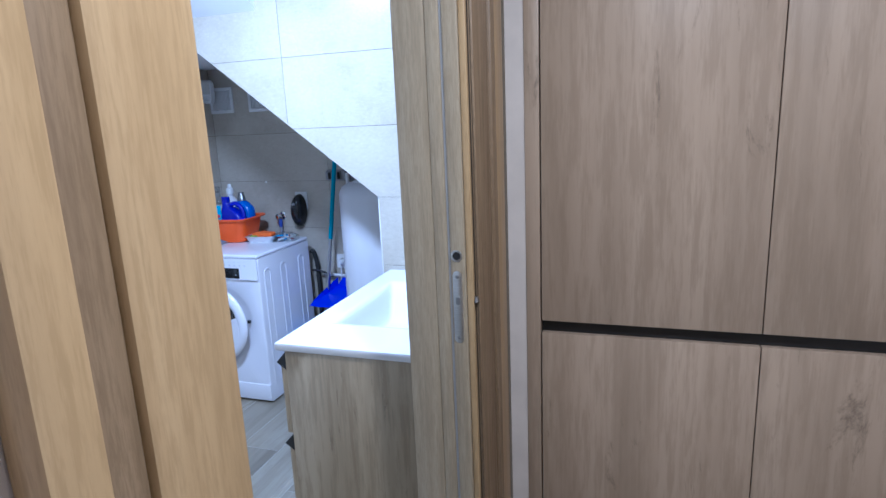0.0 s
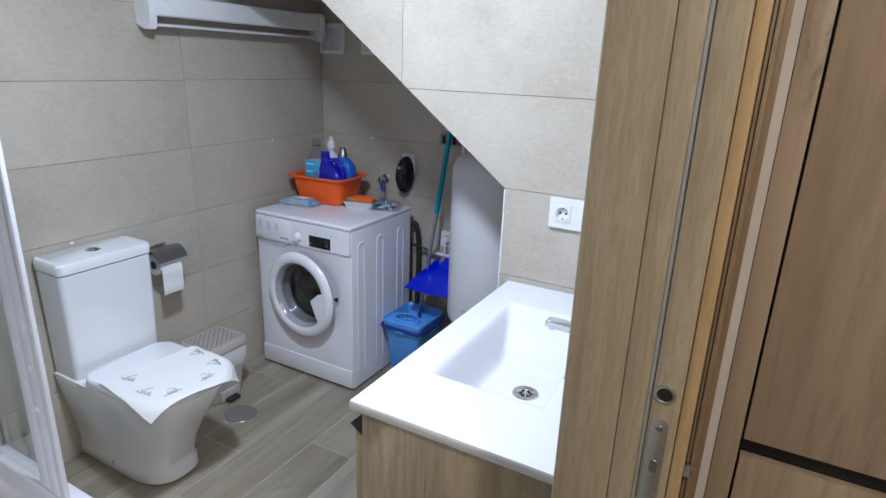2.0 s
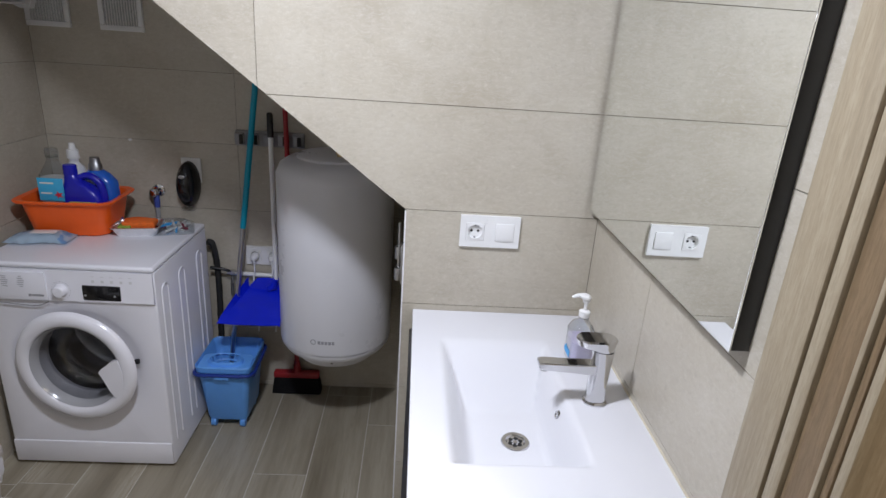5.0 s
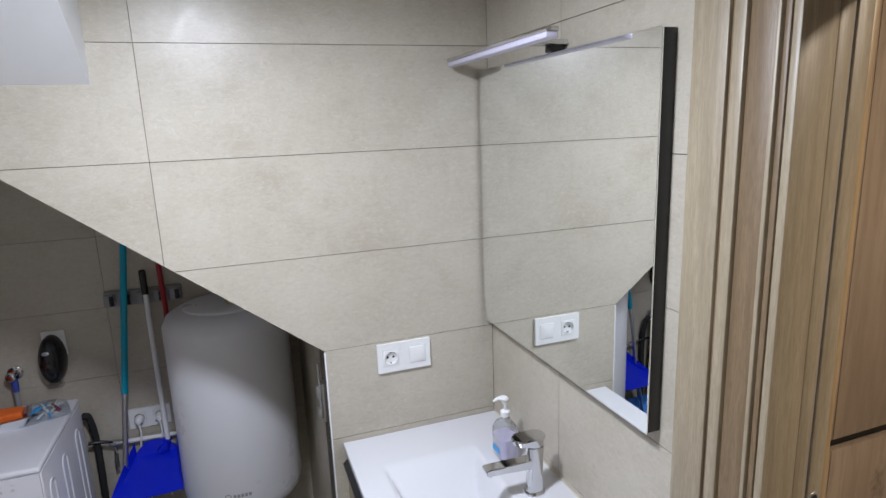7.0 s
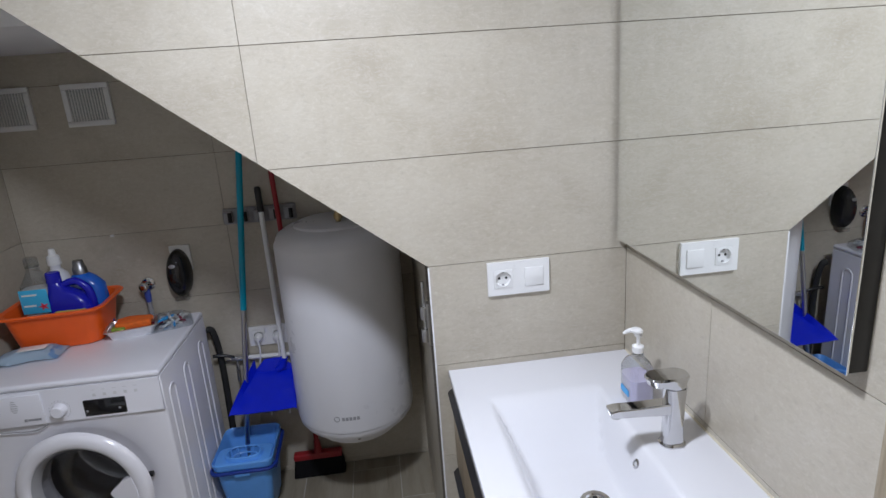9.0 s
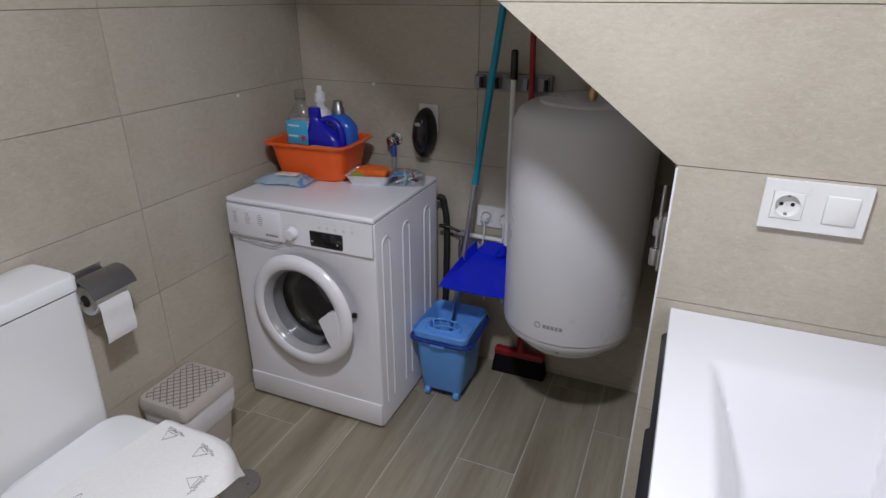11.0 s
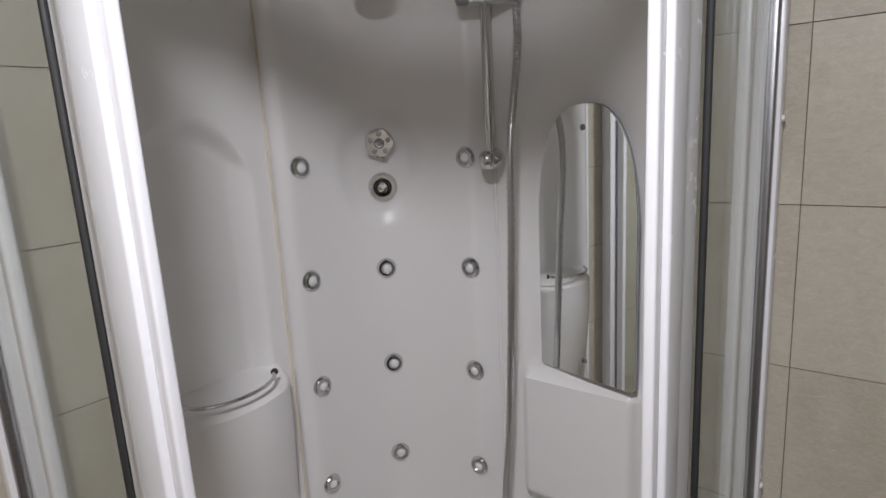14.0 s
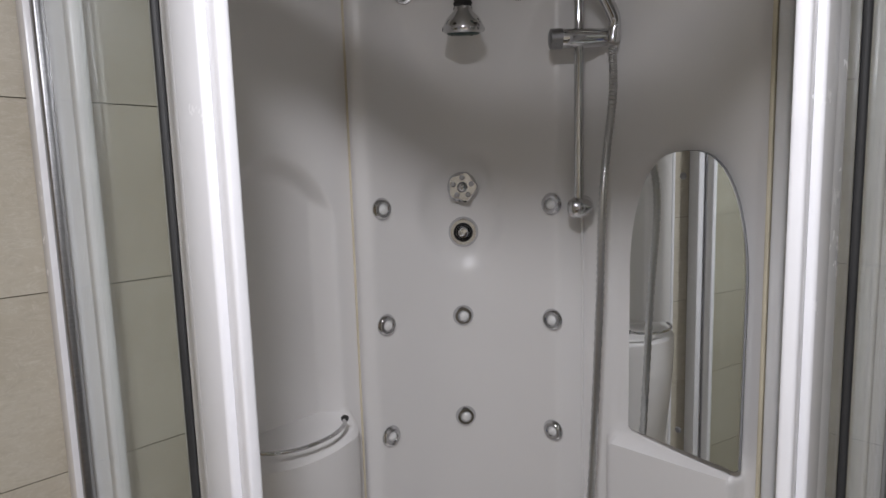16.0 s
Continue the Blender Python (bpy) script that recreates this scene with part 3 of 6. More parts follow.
part("collar", lathe(((0.0135, 0), (0.0142, 0.003), (0.0142, 0.015), (0.009, 0.018), (0.0045, 0.019), (0.0045, 0.040), (0.0095, 0.041), (0.0095, 0.050), (0, 0.051)), (SX, SY, BZ + 0.126), 24), WHITE_PLASTIC, soap)
part("nozzle", loft([[(SX + dx + 0.0075 * math.cos(a) * w, SY + dy + 0.0075 * math.sin(a) * w, BZ + z + 0.004 * math.sin(a) * 0) for a in (k * math.pi / 6 for k in range(12))] for dx, dy, z, w in ((0, 0, 0.172, 1.2), (-0.004, 0.0, 0.180, 2.0), (-0.006, 0.0, 0.185, 1.9), (-0.006, 0, 0.188, 1.2))]), WHITE_PLASTIC, soap)
part("nozzle_beak", tube(((SX, SY, BZ + 0.181), (SX - 0.022, SY + 0.003, BZ + 0.183), (SX - 0.036, SY + 0.005, BZ + 0.176)), [0.006, 0.0055, 0.0035]), WHITE_PLASTIC, soap)

# ---- mirror with its lamp ----
mir = thing("wall_mirror", (-0.25, 1.99, 1.237), "rectangular wall mirror with black side frame", "mirror")
part("mirror_frame", box(-0.2655, -0.2355, 1.602, 2.392, 1.237, 2.012, 0.001), BLACK, mir, "black side frame")
part("mirror_glass", box(-0.2695, -0.2658, 1.600, 2.394, 1.235, 2.014, 0.0008, 1), MIRROR, mir)
bar = thing("mirror_lamp", (-0.26, 1.98, 2.02), "slim chrome mirror lamp, switched off", "lamp")
part("housing", box(-0.375, -0.345, 1.815, 2.385, 2.036, 2.046, 0.002), CHROME, bar)
part("diffuser", box(-0.374, -0.346, 1.817, 2.383, 2.0235, 2.0355, 0.002), LED_OFF, bar, "frosted diffuser")
part("bracket", box(-0.346, -0.236, 1.955, 2.005, 2.030, 2.042, 0.002), CHROME, bar)
part("clip", box(-0.275, -0.2365, 1.965, 1.995, 2.0145, 2.030, 0.002), BLACK, bar)

# ---- socket and switch on the stair wall ----


def socket_plate(name, x0, x1, z0, z1, y, gang, label):
    t = thing(name, ((x0 + x1) / 2, y, z0), label, "socket")
    w, cz = (x1 - x0) / 2, (z0 + z1) / 2
    fr = bmesh.new()
    for a, b, c, d in ((x0, x1, cz + 0.0265, z1), (x0, x1, z0, cz - 0.0265), (x0, x0 + w / 2 - 0.0265, cz - 0.0265, cz + 0.0265), (x0 + w / 2 + 0.0265, x1 - w / 2 - 0.0265, cz - 0.0265, cz + 0.0265), (x1 - w / 2 + 0.0265, x1, cz - 0.0265, cz + 0.0265)):
        box(a, b, y - 0.010, y - 0.0002, c, d, bm=fr)
    part("frame", fr, WHITE_PLASTIC, t)
    for k, what in enumerate(gang):
        cx = x0 + w * (k + 0.5)
        if what == "socket":
            m = facing((cx, y - 0.012, cz), (0, -1, 0))
            ang = [2 * math.pi * k / 40 for k in range(40)]
            sq = [(0.026 * math.cos(a) / max(abs(math.cos(a)), abs(math.sin(a))), 0.026 * math.sin(a) / max(abs(math.cos(a)), abs(math.sin(a)))) for a in ang]

            def circle(r, z):
                return [(r * math.cos(a), r * math.sin(a), z) for a in ang]
            s = part("socket_insert", turned(loft([[(p[0], p[1], -0.009) for p in sq], [(p[0], p[1], -0.0008) for p in sq], [(p[0] * 0.97, p[1] * 0.97, 0) for p in sq], circle(0.0222, 0), circle(0.0212, 0.0006), circle(0.0200, -0.0005), circle(0.0195, -0.0102), circle(0.001, -0.0104)], cap=False), m), WHITE_PLASTIC, t)
            for dx in (-0.0095, 0.0095):
                part("pin_hole", lathe(((0, 0.0004), (0.0038, 0.0004), (0.0038, 0)), m=m @ Matrix.Translation((dx, 0, -0.0103)), seg=12), BLACK, s)
            for dz in (-0.0178, 0.0178):
                part("earth_clip", turned(box(-0.0028, 0.0028, -0.0018, 0.0018, -0.010, -0.003, 0.0005), m @ Matrix.Translation((0, dz, 0))), STEEL_DARK, s)
        else:
            part("rocker", box(cx - 0.0262, cx + 0.0262, y - 0.0135, y - 0.003, cz - 0.0262, cz + 0.0262, 0.002), WHITE_PLASTIC, t)
    return t


socket_plate("wall_socket", -0.632, -0.460, 1.105, 1.199, FRONT, ("socket", "switch"), "white double plate with a socket and a switch")
socket_plate("wall_socket", -1.516, -1.355, 0.642, 0.729, N, ("socket", "socket"), "white double socket plate in the niche")

# ---- washing machine ----
WX0, WX1, WY0, WY1, WH = -2.263, -1.663, 2.728, 3.245, 0.853
wash = thing("washing_machine", (-1.963, 2.99, 0), "white front-loading washing machine with its door ajar", "washing machine")
MOUTH = (-1.958, 0.462)


def box_ring(inset, y):
    """The front's outline seen from the mouth's centre, as points at even angles and at the corners."""
    x0, x1, z0, z1 = WX0 + inset, WX1 - inset, 0.012 + inset, WH - 0.022 - inset
    out = []
    for a in MOUTH_ANGLES:
        c, n = math.cos(a), math.sin(a)
        k = min(((x1 - MOUTH[0]) if c > 0 else (x0 - MOUTH[0])) / c if abs(c) > 1e-6 else 9, ((z1 - MOUTH[1]) if n > 0 else (z0 - MOUTH[1])) / n if abs(n) > 1e-6 else 9)
        out.append((MOUTH[0] + k * c, y, MOUTH[1] + k * n))
    return out


MOUTH_ANGLES = sorted([2 * math.pi * k / 48 for k in range(48)] + [math.atan2(z - MOUTH[1], x - MOUTH[0]) % (2 * math.pi) for x in (WX0, WX1) for z in (0.012, WH - 0.022)])


def mouth_ring(r, y):
    return [(MOUTH[0] + r * math.cos(a), y, MOUTH[1] + r * math.sin(a)) for a in MOUTH_ANGLES]


body = loft([box_ring(0.006, WY1), box_ring(0.0, WY1 - 0.006), box_ring(0.0, WY0 + 0.007), box_ring(0.003, WY0 + 0.002), box_ring(0.008, WY0), mouth_ring(0.222, WY0), mouth_ring(0.212, WY0 + 0.006), mouth_ring(0.172, WY0 + 0.010), mouth_ring(0.168, WY0 + 0.03)], cap=False)
bmesh.ops.holes_fill(body, edges=[e for e in body.edges if e.is_boundary and all(abs(v.co.y - WY1) < 1e-5 for v in e.verts)])
part("body", body, ENAMEL, wash)
part("lid", box(WX0 - 0.001, WX1 + 0.001, WY0 - 0.005, WY1, WH - 0.0222, WH, 0.0105, 5), ENAMEL, wash)
part("plinth_panel", box(WX0 + 0.002, WX1 - 0.002, WY0 - 0.006, WY0 + 0.01, 0.016, 0.112, 0.004), ENAMEL, wash)
part("control_panel", prism(((WY0 + 0.004, 0.712), (WY0 - 0.010, 0.716), (WY0 - 0.006, 0.830), (WY0 + 0.004, 0.830)), 0, WX0 + 0.004, WX1 - 0.004), ENAMEL, wash)
part("drawer", box(WX0 + 0.010, WX0 + 0.235, WY0 - 0.0145, WY0 - 0.004, 0.716, 0.822, 0.003), ENAMEL, wash, "white detergent drawer front")
part("drawer_grip", tube(smooth_path(((WX0 + 0.012, WY0 - 0.012, 0.712), (WX0 + 0.09, WY0 - 0.012, 0.702), (WX0 + 0.19, WY0 - 0.012, 0.695), (WX0 + 0.235, WY0 - 0.012, 0.712))), 0.0022, 8), GREY_PLASTIC, wash)
disp = part("display", box(-1.909, -1.779, WY0 - 0.0125, WY0 - 0.004, 0.722, 0.779, 0.004), BLACK_GLOSS, wash, "black display window")
for dx in (-0.055, 0.045):
    part("button", lathe(((0, 0.0012), (0.0035, 0.001), (0.004, 0)), m=facing((-1.844 + dx, WY0 - 0.0125, 0.742), (0, -1, 0)), seg=12), GREY_PLASTIC, disp)
KM = facing((-1.981, WY0 - 0.009, 0.757), (0, -1, 0))
knob = part("dial", lathe(((0, 0.024), (0.017, 0.0235), (0.0205, 0.020), (0.022, 0.004), (0.0245, 0)), m=KM), ENAMEL, wash)
part("dial_marks", bars([(0.032 * math.cos(k * math.pi / 10), 0.032 * math.sin(k * math.pi / 10), 0.0022, 0.0022) for k in range(20)], KM), PRINT, wash)
PM = facing((-2.14, WY0 - 0.0147, 0.77), (0, -1, 0))
part("printing", bars([(-0.08 + 0.055 * c + random.uniform(-0.002, 0.002), 0.035 - 0.0075 * r, random.uniform(0.010, 0.022), 0.0022) for c in range(3) for r in range(6)] + [(-0.09, -0.045, 0.028, 0.003), (-0.085, -0.053, 0.04, 0.0016)], PM), PRINT, wash)
part("maker_mark", bars([(0.082, -0.034, 0.040, 0.0075), (0.055, -0.034, 0.010, 0.010)], PM), PRINT, wash)
part("button_marks", bars([(-0.02 + 0.032 * k, 0.0, 0.012, 0.0018) for k in range(5)] + [(-0.02 + 0.032 * k, -0.018, 0.010, 0.010) for k in range(5)], facing((-1.85, WY0 - 0.0075, 0.812), (0, -1, 0)), 0.0004), plain("faint_grey_print", (0.58, 0.58, 0.60), 0.4), wash)
for ob in wash.children:
    if ob.name.split(".")[0] in ("printing", "button_marks", "dial_marks", "maker_mark"):
        ob["kind"] = "stuff"
# drum mouth and the door that stands a little open
DC = (-1.958, WY0, 0.462)
part("door_gasket", lathe(((0.176, -0.006), (0.166, -0.012), (0.160, -0.030), (0.150, -0.045), (0.152, -0.060), (0.176, -0.075)), m=facing(DC, (0, -1, 0)), seg=48), GREY_PLASTIC, wash, "grey rubber door seal")
part("drum", lathe(((0, -0.33), (0.05, -0.325), (0.17, -0.33), (0.205, -0.31), (0.212, -0.20), (0.205, -0.09), (0.176, -0.074)), m=facing(DC, (0, -1, 0)), seg=48), DRUM, wash, "steel drum in the dark")
for k in range(3):
    a = 2 * math.pi * k / 3 + 0.5
    part("drum_paddle", tube([(DC[0] + 0.200 * math.cos(a), DC[1] + y, DC[2] + 0.200 * math.sin(a)) for y in (0.10, 0.12, 0.29, 0.31)], [0.008, 0.022, 0.022, 0.008], 10), DRUM, wash)
HINGE = Matrix.Translation((-2.17, WY0 - 0.012, 0.467)) @ Matrix.Rotation(radians(-4.0), 4, "Z") @ Matrix.Translation((2.17, -(WY0 - 0.012), -0.467))
DM = HINGE @ facing((-1.955, WY0 - 0.012, 0.467), (0, -1, 0)) @ Matrix.Diagonal((0.955, 0.955, 1, 1))
pdoor = part("porthole_door", lathe(((0.172, 0.004), (0.174, 0.020), (0.180, 0.026), (0.196, 0.029), (0.212, 0.027), (0.224, 0.019), (0.230, 0.008), (0.224, 0.0), (0.172, 0.0)), m=DM, seg=64), ENAMEL, wash)
RING_GREY = plain("silver_grey_plastic", (0.36, 0.365, 0.385), 0.2, vary=0.04, bump=0.02)
part("inner_ring", lathe(((0.158, -0.012), (0.161, 0.004), (0.167, 0.014), (0.1725, 0.021), (0.1725, 0.004), (0.164, -0.012)), m=DM, seg=56), RING_GREY, pdoor, "silver-grey inner ring")
part("door_glass", lathe(((0.163, -0.004), (0.158, -0.020), (0.148, -0.045), (0.136, -0.075), (0.122, -0.092), (0.095, -0.100), (0.05, -0.103), (0, -0.104)), m=DM, seg=56), BOWL, pdoor, "clear glass bowl")
part("door_handle", loft([[DM @ Vector((x * 1.0, y, z)) for x, y in ((0.178, -0.098), (0.146, -0.112), (0.128, -0.085), (0.112, -0.045), (0.094, -0.006), (0.104, 0.008), (0.128, 0.026), (0.140, 0.040), (0.172, 0.052), (0.184, 0.0))] for z in (0.010, 0.026, 0.029)]), ENAMEL, pdoor, "white handle flap", 30)
part("latch", box(-1.764, -1.748, WY0 - 0.010, WY0 + 0.002, 0.470, 0.486, 0.001), BLACK, wash)
for y0, y1 in ((2.775, 2.83), (2.93, 2.985), (3.115, 3.17)):
    pts = []
    for k in range(25):
        a = math.pi * k / 24
        pts.append((WX1 + 0.0005, (y0 + y1) / 2 + (y1 - y0) / 2 * math.cos(a), 0.735 + (y1 - y0) / 2 * math.sin(a)))
    part("pressed_rib", tube([(WX1 + 0.0005, y1, 0.10)] + pts + [(WX1 + 0.0005, y0, 0.10)], 0.004, 8), ENAMEL, wash)
for x in (WX0 + 0.05, WX1 - 0.05):
    for y in (WY0 + 0.05, WY1 - 0.05):
        part("foot", lathe(((0, 0), (0.02, 0), (0.02, 0.012), (0, 0.012)), (x, y, 0), 14), RUBBER, wash)

# ---- things on the washing machine ----
tub = thing("plastic_tub", (-2.105, 3.115, WH), "orange plastic washing-up tub on the washing machine", "tub")
TM = Matrix.Translation((-2.105, 3.105, WH)) @ Matrix.Rotation(radians(4), 4, "Z") @ Matrix.Diagonal((1.10, 1.07, 1.08, 1))
part("tub_shell", turned(loft([rrect(0, 0, hx, hy, 0.045, z) for z, hx, hy in ((0.0, 0.118, 0.086), (0.004, 0.126, 0.094), (0.118, 0.146, 0.112), (0.124, 0.163, 0.128), (0.130, 0.166, 0.130), (0.134, 0.162, 0.127), (0.131, 0.147, 0.112), (0.120, 0.143, 0.108), (0.008, 0.122, 0.090))]), TM), ORANGE, tub)


def bottle_thing(name, at, label, build):
    t = thing(name, at, label, "bottle")
    build(t, Matrix.Translation(at) @ Matrix.Diagonal((1.48, 1.30, 1.24, 1)))
    return t


def clear_bottle(t, m):
    part("bottle", turned(loft([rrect(0, 0, hx, hy, 0.022, z) for z, hx, hy in ((0, 0.034, 0.028), (0.004, 0.037, 0.031), (0.10, 0.037, 0.031), (0.125, 0.034, 0.029), (0.175, 0.034, 0.029), (0.205, 0.020, 0.019), (0.218, 0.015, 0.015), (0.232, 0.014, 0.014))]), m), HAZE, t, "clear ribbed plastic")
    part("liquid", turned(loft([rrect(0, 0, hx, hy, 0.02, z) for z, hx, hy in ((0.003, 0.032, 0.026), (0.006, 0.035, 0.029), (0.14, 0.034, 0.028), (0.165, 0.032, 0.027))]), m), WHITE_PLASTIC, t)
    lab = part("label", turned(box(-0.030, 0.034, -0.0335, -0.0318, 0.096, 0.168, 0.0006), m), LABEL_CYAN, t, "cyan and white label")
    part("label_band", turned(box(-0.024, 0.010, -0.0343, -0.0336, 0.150, 0.155), m), WHITE_PLASTIC, lab)
    part("label_band", turned(box(-0.024, 0.004, -0.0343, -0.0336, 0.118, 0.123), m), WHITE_PLASTIC, lab)
    star = [((0.013 if k % 2 else 0.005) * math.cos(k * math.pi / 5), (0.013 if k % 2 else 0.005) * math.sin(k * math.pi / 5)) for k in range(10)]
    part("star_mark", turned(prism(star, 2, 0, 0.0006), m @ Matrix.Translation((0.020, -0.0337, 0.116)) @ Matrix.Rotation(radians(90), 4, "X")), LABEL_RED, lab)
    part("cap", turned(lathe(((0, 0.030), (0.012, 0.029), (0.0155, 0.024), (0.016, 0), (0, 0))), m @ Matrix.Translation((0, 0, 0.228))), HAZE, t)


def white_bottle(t, m):
    part("bottle", turned(lathe(((0, 0), (0.03, 0.001), (0.032, 0.006), (0.032, 0.15), (0.024, 0.185), (0.012, 0.20), (0.012, 0.215))), m), BAG, t)
    part("cap", turned(lathe(((0, 0.05), (0.007, 0.048), (0.009, 0.03), (0.015, 0.026), (0.016, 0), (0, 0))), m @ Matrix.Translation((0, 0, 0.213))), WHITE_PLASTIC, t)


def jug(t, m):
    part("jug", turned(loft([rrect(dx, 0, hx, hy, 0.02, z) for z, hx, hy, dx in ((0, 0.046, 0.026, 0), (0.004, 0.05, 0.03, 0), (0.11, 0.05, 0.030, 0), (0.135, 0.042, 0.027, -0.006), (0.155, 0.026, 0.021, -0.020), (0.172, 0.017, 0.016, -0.027), (0.182, 0.015, 0.015, -0.028))]), m), BLUE, t)
    part("grip", turned(tube(smooth_path(((-0.012, 0, 0.166), (0.018, 0, 0.176), (0.044, 0, 0.150), (0.050, 0, 0.105), (0.046, 0, 0.07))), 0.010, 12), m), BLUE, t)
    part("cap", turned(lathe(((0, 0.030), (0.014, 0.030), (0.0165, 0.027), (0.017, 0), (0, 0))), m @ Matrix.Translation((-0.028, 0, 0.178))), BLUE, t)


def softener(t, m):
    part("bottle", turned(loft([rrect(dx, 0, hx, hy, 0.024, z) for z, hx, hy, dx in ((0, 0.038, 0.026, 0), (0.004, 0.042, 0.03, 0), (0.09, 0.044, 0.031, 0), (0.145, 0.042, 0.03, 0), (0.170, 0.030, 0.024, -0.004), (0.182, 0.018, 0.018, -0.008))]), m), plain("bright_blue_plastic", (0.02, 0.12, 0.55), 0.2), t)
    lab = part("label", turned(box(-0.028, 0.020, -0.0328, -0.0308, 0.095, 0.155, 0.0006), m), PACK, t, "pale blue label with dark print")
    part("print_bar", turned(box(-0.018, 0.006, -0.0334, -0.0328, 0.125, 0.138), m), DARK_PRINT, lab)
    part("cap", turned(lathe(((0, 0.045), (0.012, 0.044), (0.014, 0.026), (0.017, 0.022), (0.018, 0), (0, 0))), m @ Matrix.Translation((-0.008, 0, 0.178))), STEEL_DARK, t)


TB = WH + 0.009
bottle_thing("bottle", (-2.162, 3.085, TB), "clear plastic bottle with a cyan label in the tub", clear_bottle)
bottle_thing("bottle", (-2.128, 3.165, TB), "white bottle with a pointed cap in the tub", white_bottle)
bottle_thing("detergent_jug", (-2.056, 3.078, TB), "deep blue detergent jug in the tub", jug)
bottle_thing("softener_bottle", (-2.026, 3.148, TB), "bright blue softener bottle in the tub", softener)
pk = thing("packet", (-2.04, 3.035, TB), "small yellow and blue packet in the tub", "packet")
part("carton", turned(box(-0.05, 0.05, -0.025, 0.02, -0.109, 0.012, 0.002), Matrix.Translation((-2.045, 3.045, WH + 0.118))), LABEL_YELLOW, pk)
part("stripe", turned(box(-0.048, 0.05, -0.0262, -0.0252, -0.015, 0.004), Matrix.Translation((-2.045, 3.045, WH + 0.118))), NAVY, pk)

wipes = thing("wipes_packet", (-2.165, 2.93, WH), "pale blue packet of wipes lying flat", "packet")
bm = bmesh.new()
g = []
for i in range(17):
    row = []
    for j in range(9):
        u, v = i / 16 - 0.5, j / 8 - 0.5
        puff = max(0, (1 - (2 * u) ** 4)) * max(0, (1 - (2 * v) ** 4))
        row.append(bm.verts.new((u * 0.215 + 0.008 * v, v * 0.105 + 0.006 * math.sin(9 * u), 0.004 + 0.026 * puff * (1 + 0.25 * noise.noise((u * 7, v * 7, 0.3))) + 0.004 * noise.noise((u * 14, v * 14, 2)))))
    g.append(row)
for i in range(16):
    for j in range(8):
        bm.faces.new((g[i][j], g[i + 1][j], g[i + 1][j + 1], g[i][j + 1]))
bmesh.ops.solidify(bm, geom=bm.faces, thickness=0.003)
WM = Matrix.Translation((-2.165, 2.945, WH + 0.003)) @ Matrix.Rotation(radians(8), 4, "Z")
part("pouch", turned(bm, WM), PACK, wipes, smooth=60)
part("flap", turned(box(-0.03, 0.06, -0.022, 0.02, 0.031, 0.0335, 0.002), WM), WHITE_PLASTIC, wipes)

foil = thing("foil_tray", (-1.915, 3.165, WH), "aluminium foil tray with an orange cloth and sponge", "tray")
FM = Matrix.Translation((-1.868, 3.085, WH)) @ Matrix.Rotation(radians(12), 4, "Z")
part("foil_shell", turned(loft([rrect(0, 0, hx, hy, 0.014, z) for z, hx, hy in ((0.0005, 0.070, 0.048), (0.034, 0.084, 0.060), (0.035, 0.090, 0.066), (0.0375, 0.090, 0.066), (0.037, 0.082, 0.058), (0.003, 0.068, 0.046))]), FM), FOIL, foil)
bm = box(-0.055, 0.065, -0.032, 0.045, 0.026, 0.052, 0.006, 2)
bmesh.ops.subdivide_edges(bm, edges=bm.edges, cuts=2, use_grid_fill=True)
for v in bm.verts:
    v.co += 0.008 * noise.noise_vector(v.co * 42)
part("cloth", turned(bm, FM), ORANGE_CLOTH, foil, "crumpled orange cloth")
part("sponge", turned(box(-0.066, -0.02, -0.042, -0.005, 0.004, 0.040, 0.003), FM), LABEL_GREEN, foil, "green and yellow sponge")

pegs = thing("peg_bag", (-1.775, 3.125, WH), "clear bag of clothes pegs on the washing machine", "pegs")
PGM = Matrix.Translation((-1.754, 3.125, WH)) @ Matrix.Rotation(radians(20), 4, "Z")
PEG_M = (WHITE_PLASTIC, LABEL_BLUE, WHITE_PLASTIC, plain("maroon_plastic", (0.22, 0.03, 0.06), 0.4), plain("pale_grey_plastic", (0.6, 0.62, 0.6), 0.4))
for k in range(16):
    px, py, ang = random.uniform(-0.055, 0.055), random.uniform(-0.03, 0.04), random.uniform(0, 180)
    part("peg", turned(box(-0.026, 0.026, -0.0035, 0.0035, 0, 0.008, 0.001), PGM @ pose(px, py, 0.001 + 0.0085 * (k % 4), 0, 0, ang)), PEG_M[k % 5], pegs)
part("bag", turned(loft([rrect(0, 0, hx, hy, 0.02, z) for z, hx, hy in ((0.0005, 0.086, 0.060), (0.022, 0.084, 0.058), (0.042, 0.055, 0.034), (0.052, 0.02, 0.012))]), PGM), CLEAR, pegs, "clear plastic bag")

# ---- toilet ----
TCY = 1.885
toil = thing("toilet", (-2.0, TCY, 0), "white ceramic close-coupled toilet with its lid down", "toilet")


def bowl_ring(x_back, x_front, hw, z, n=26, flat=0.55, back=0.002):
    """A ring with a square or rounded back and a rounded front."""
    pts = [(x_back + back * (1 - math.sin(a)), TCY + sy * (hw - back * (1 - math.cos(a))), z) for sy, order in ((-1, 1), (1, -1)) for a in [math.pi / 2 * k / 5 for k in range(6)][::order]]
    xs = x_back + (x_front - x_back) * flat
    for k in range(n + 1):
        a = math.pi / 2 - math.pi * k / n
        c, s = math.cos(a), math.sin(a)
        e = 0.72
        pts.append((xs + (x_front - xs) * abs(c) ** e, TCY + hw * math.copysign(abs(s) ** e, s), z))
    return pts


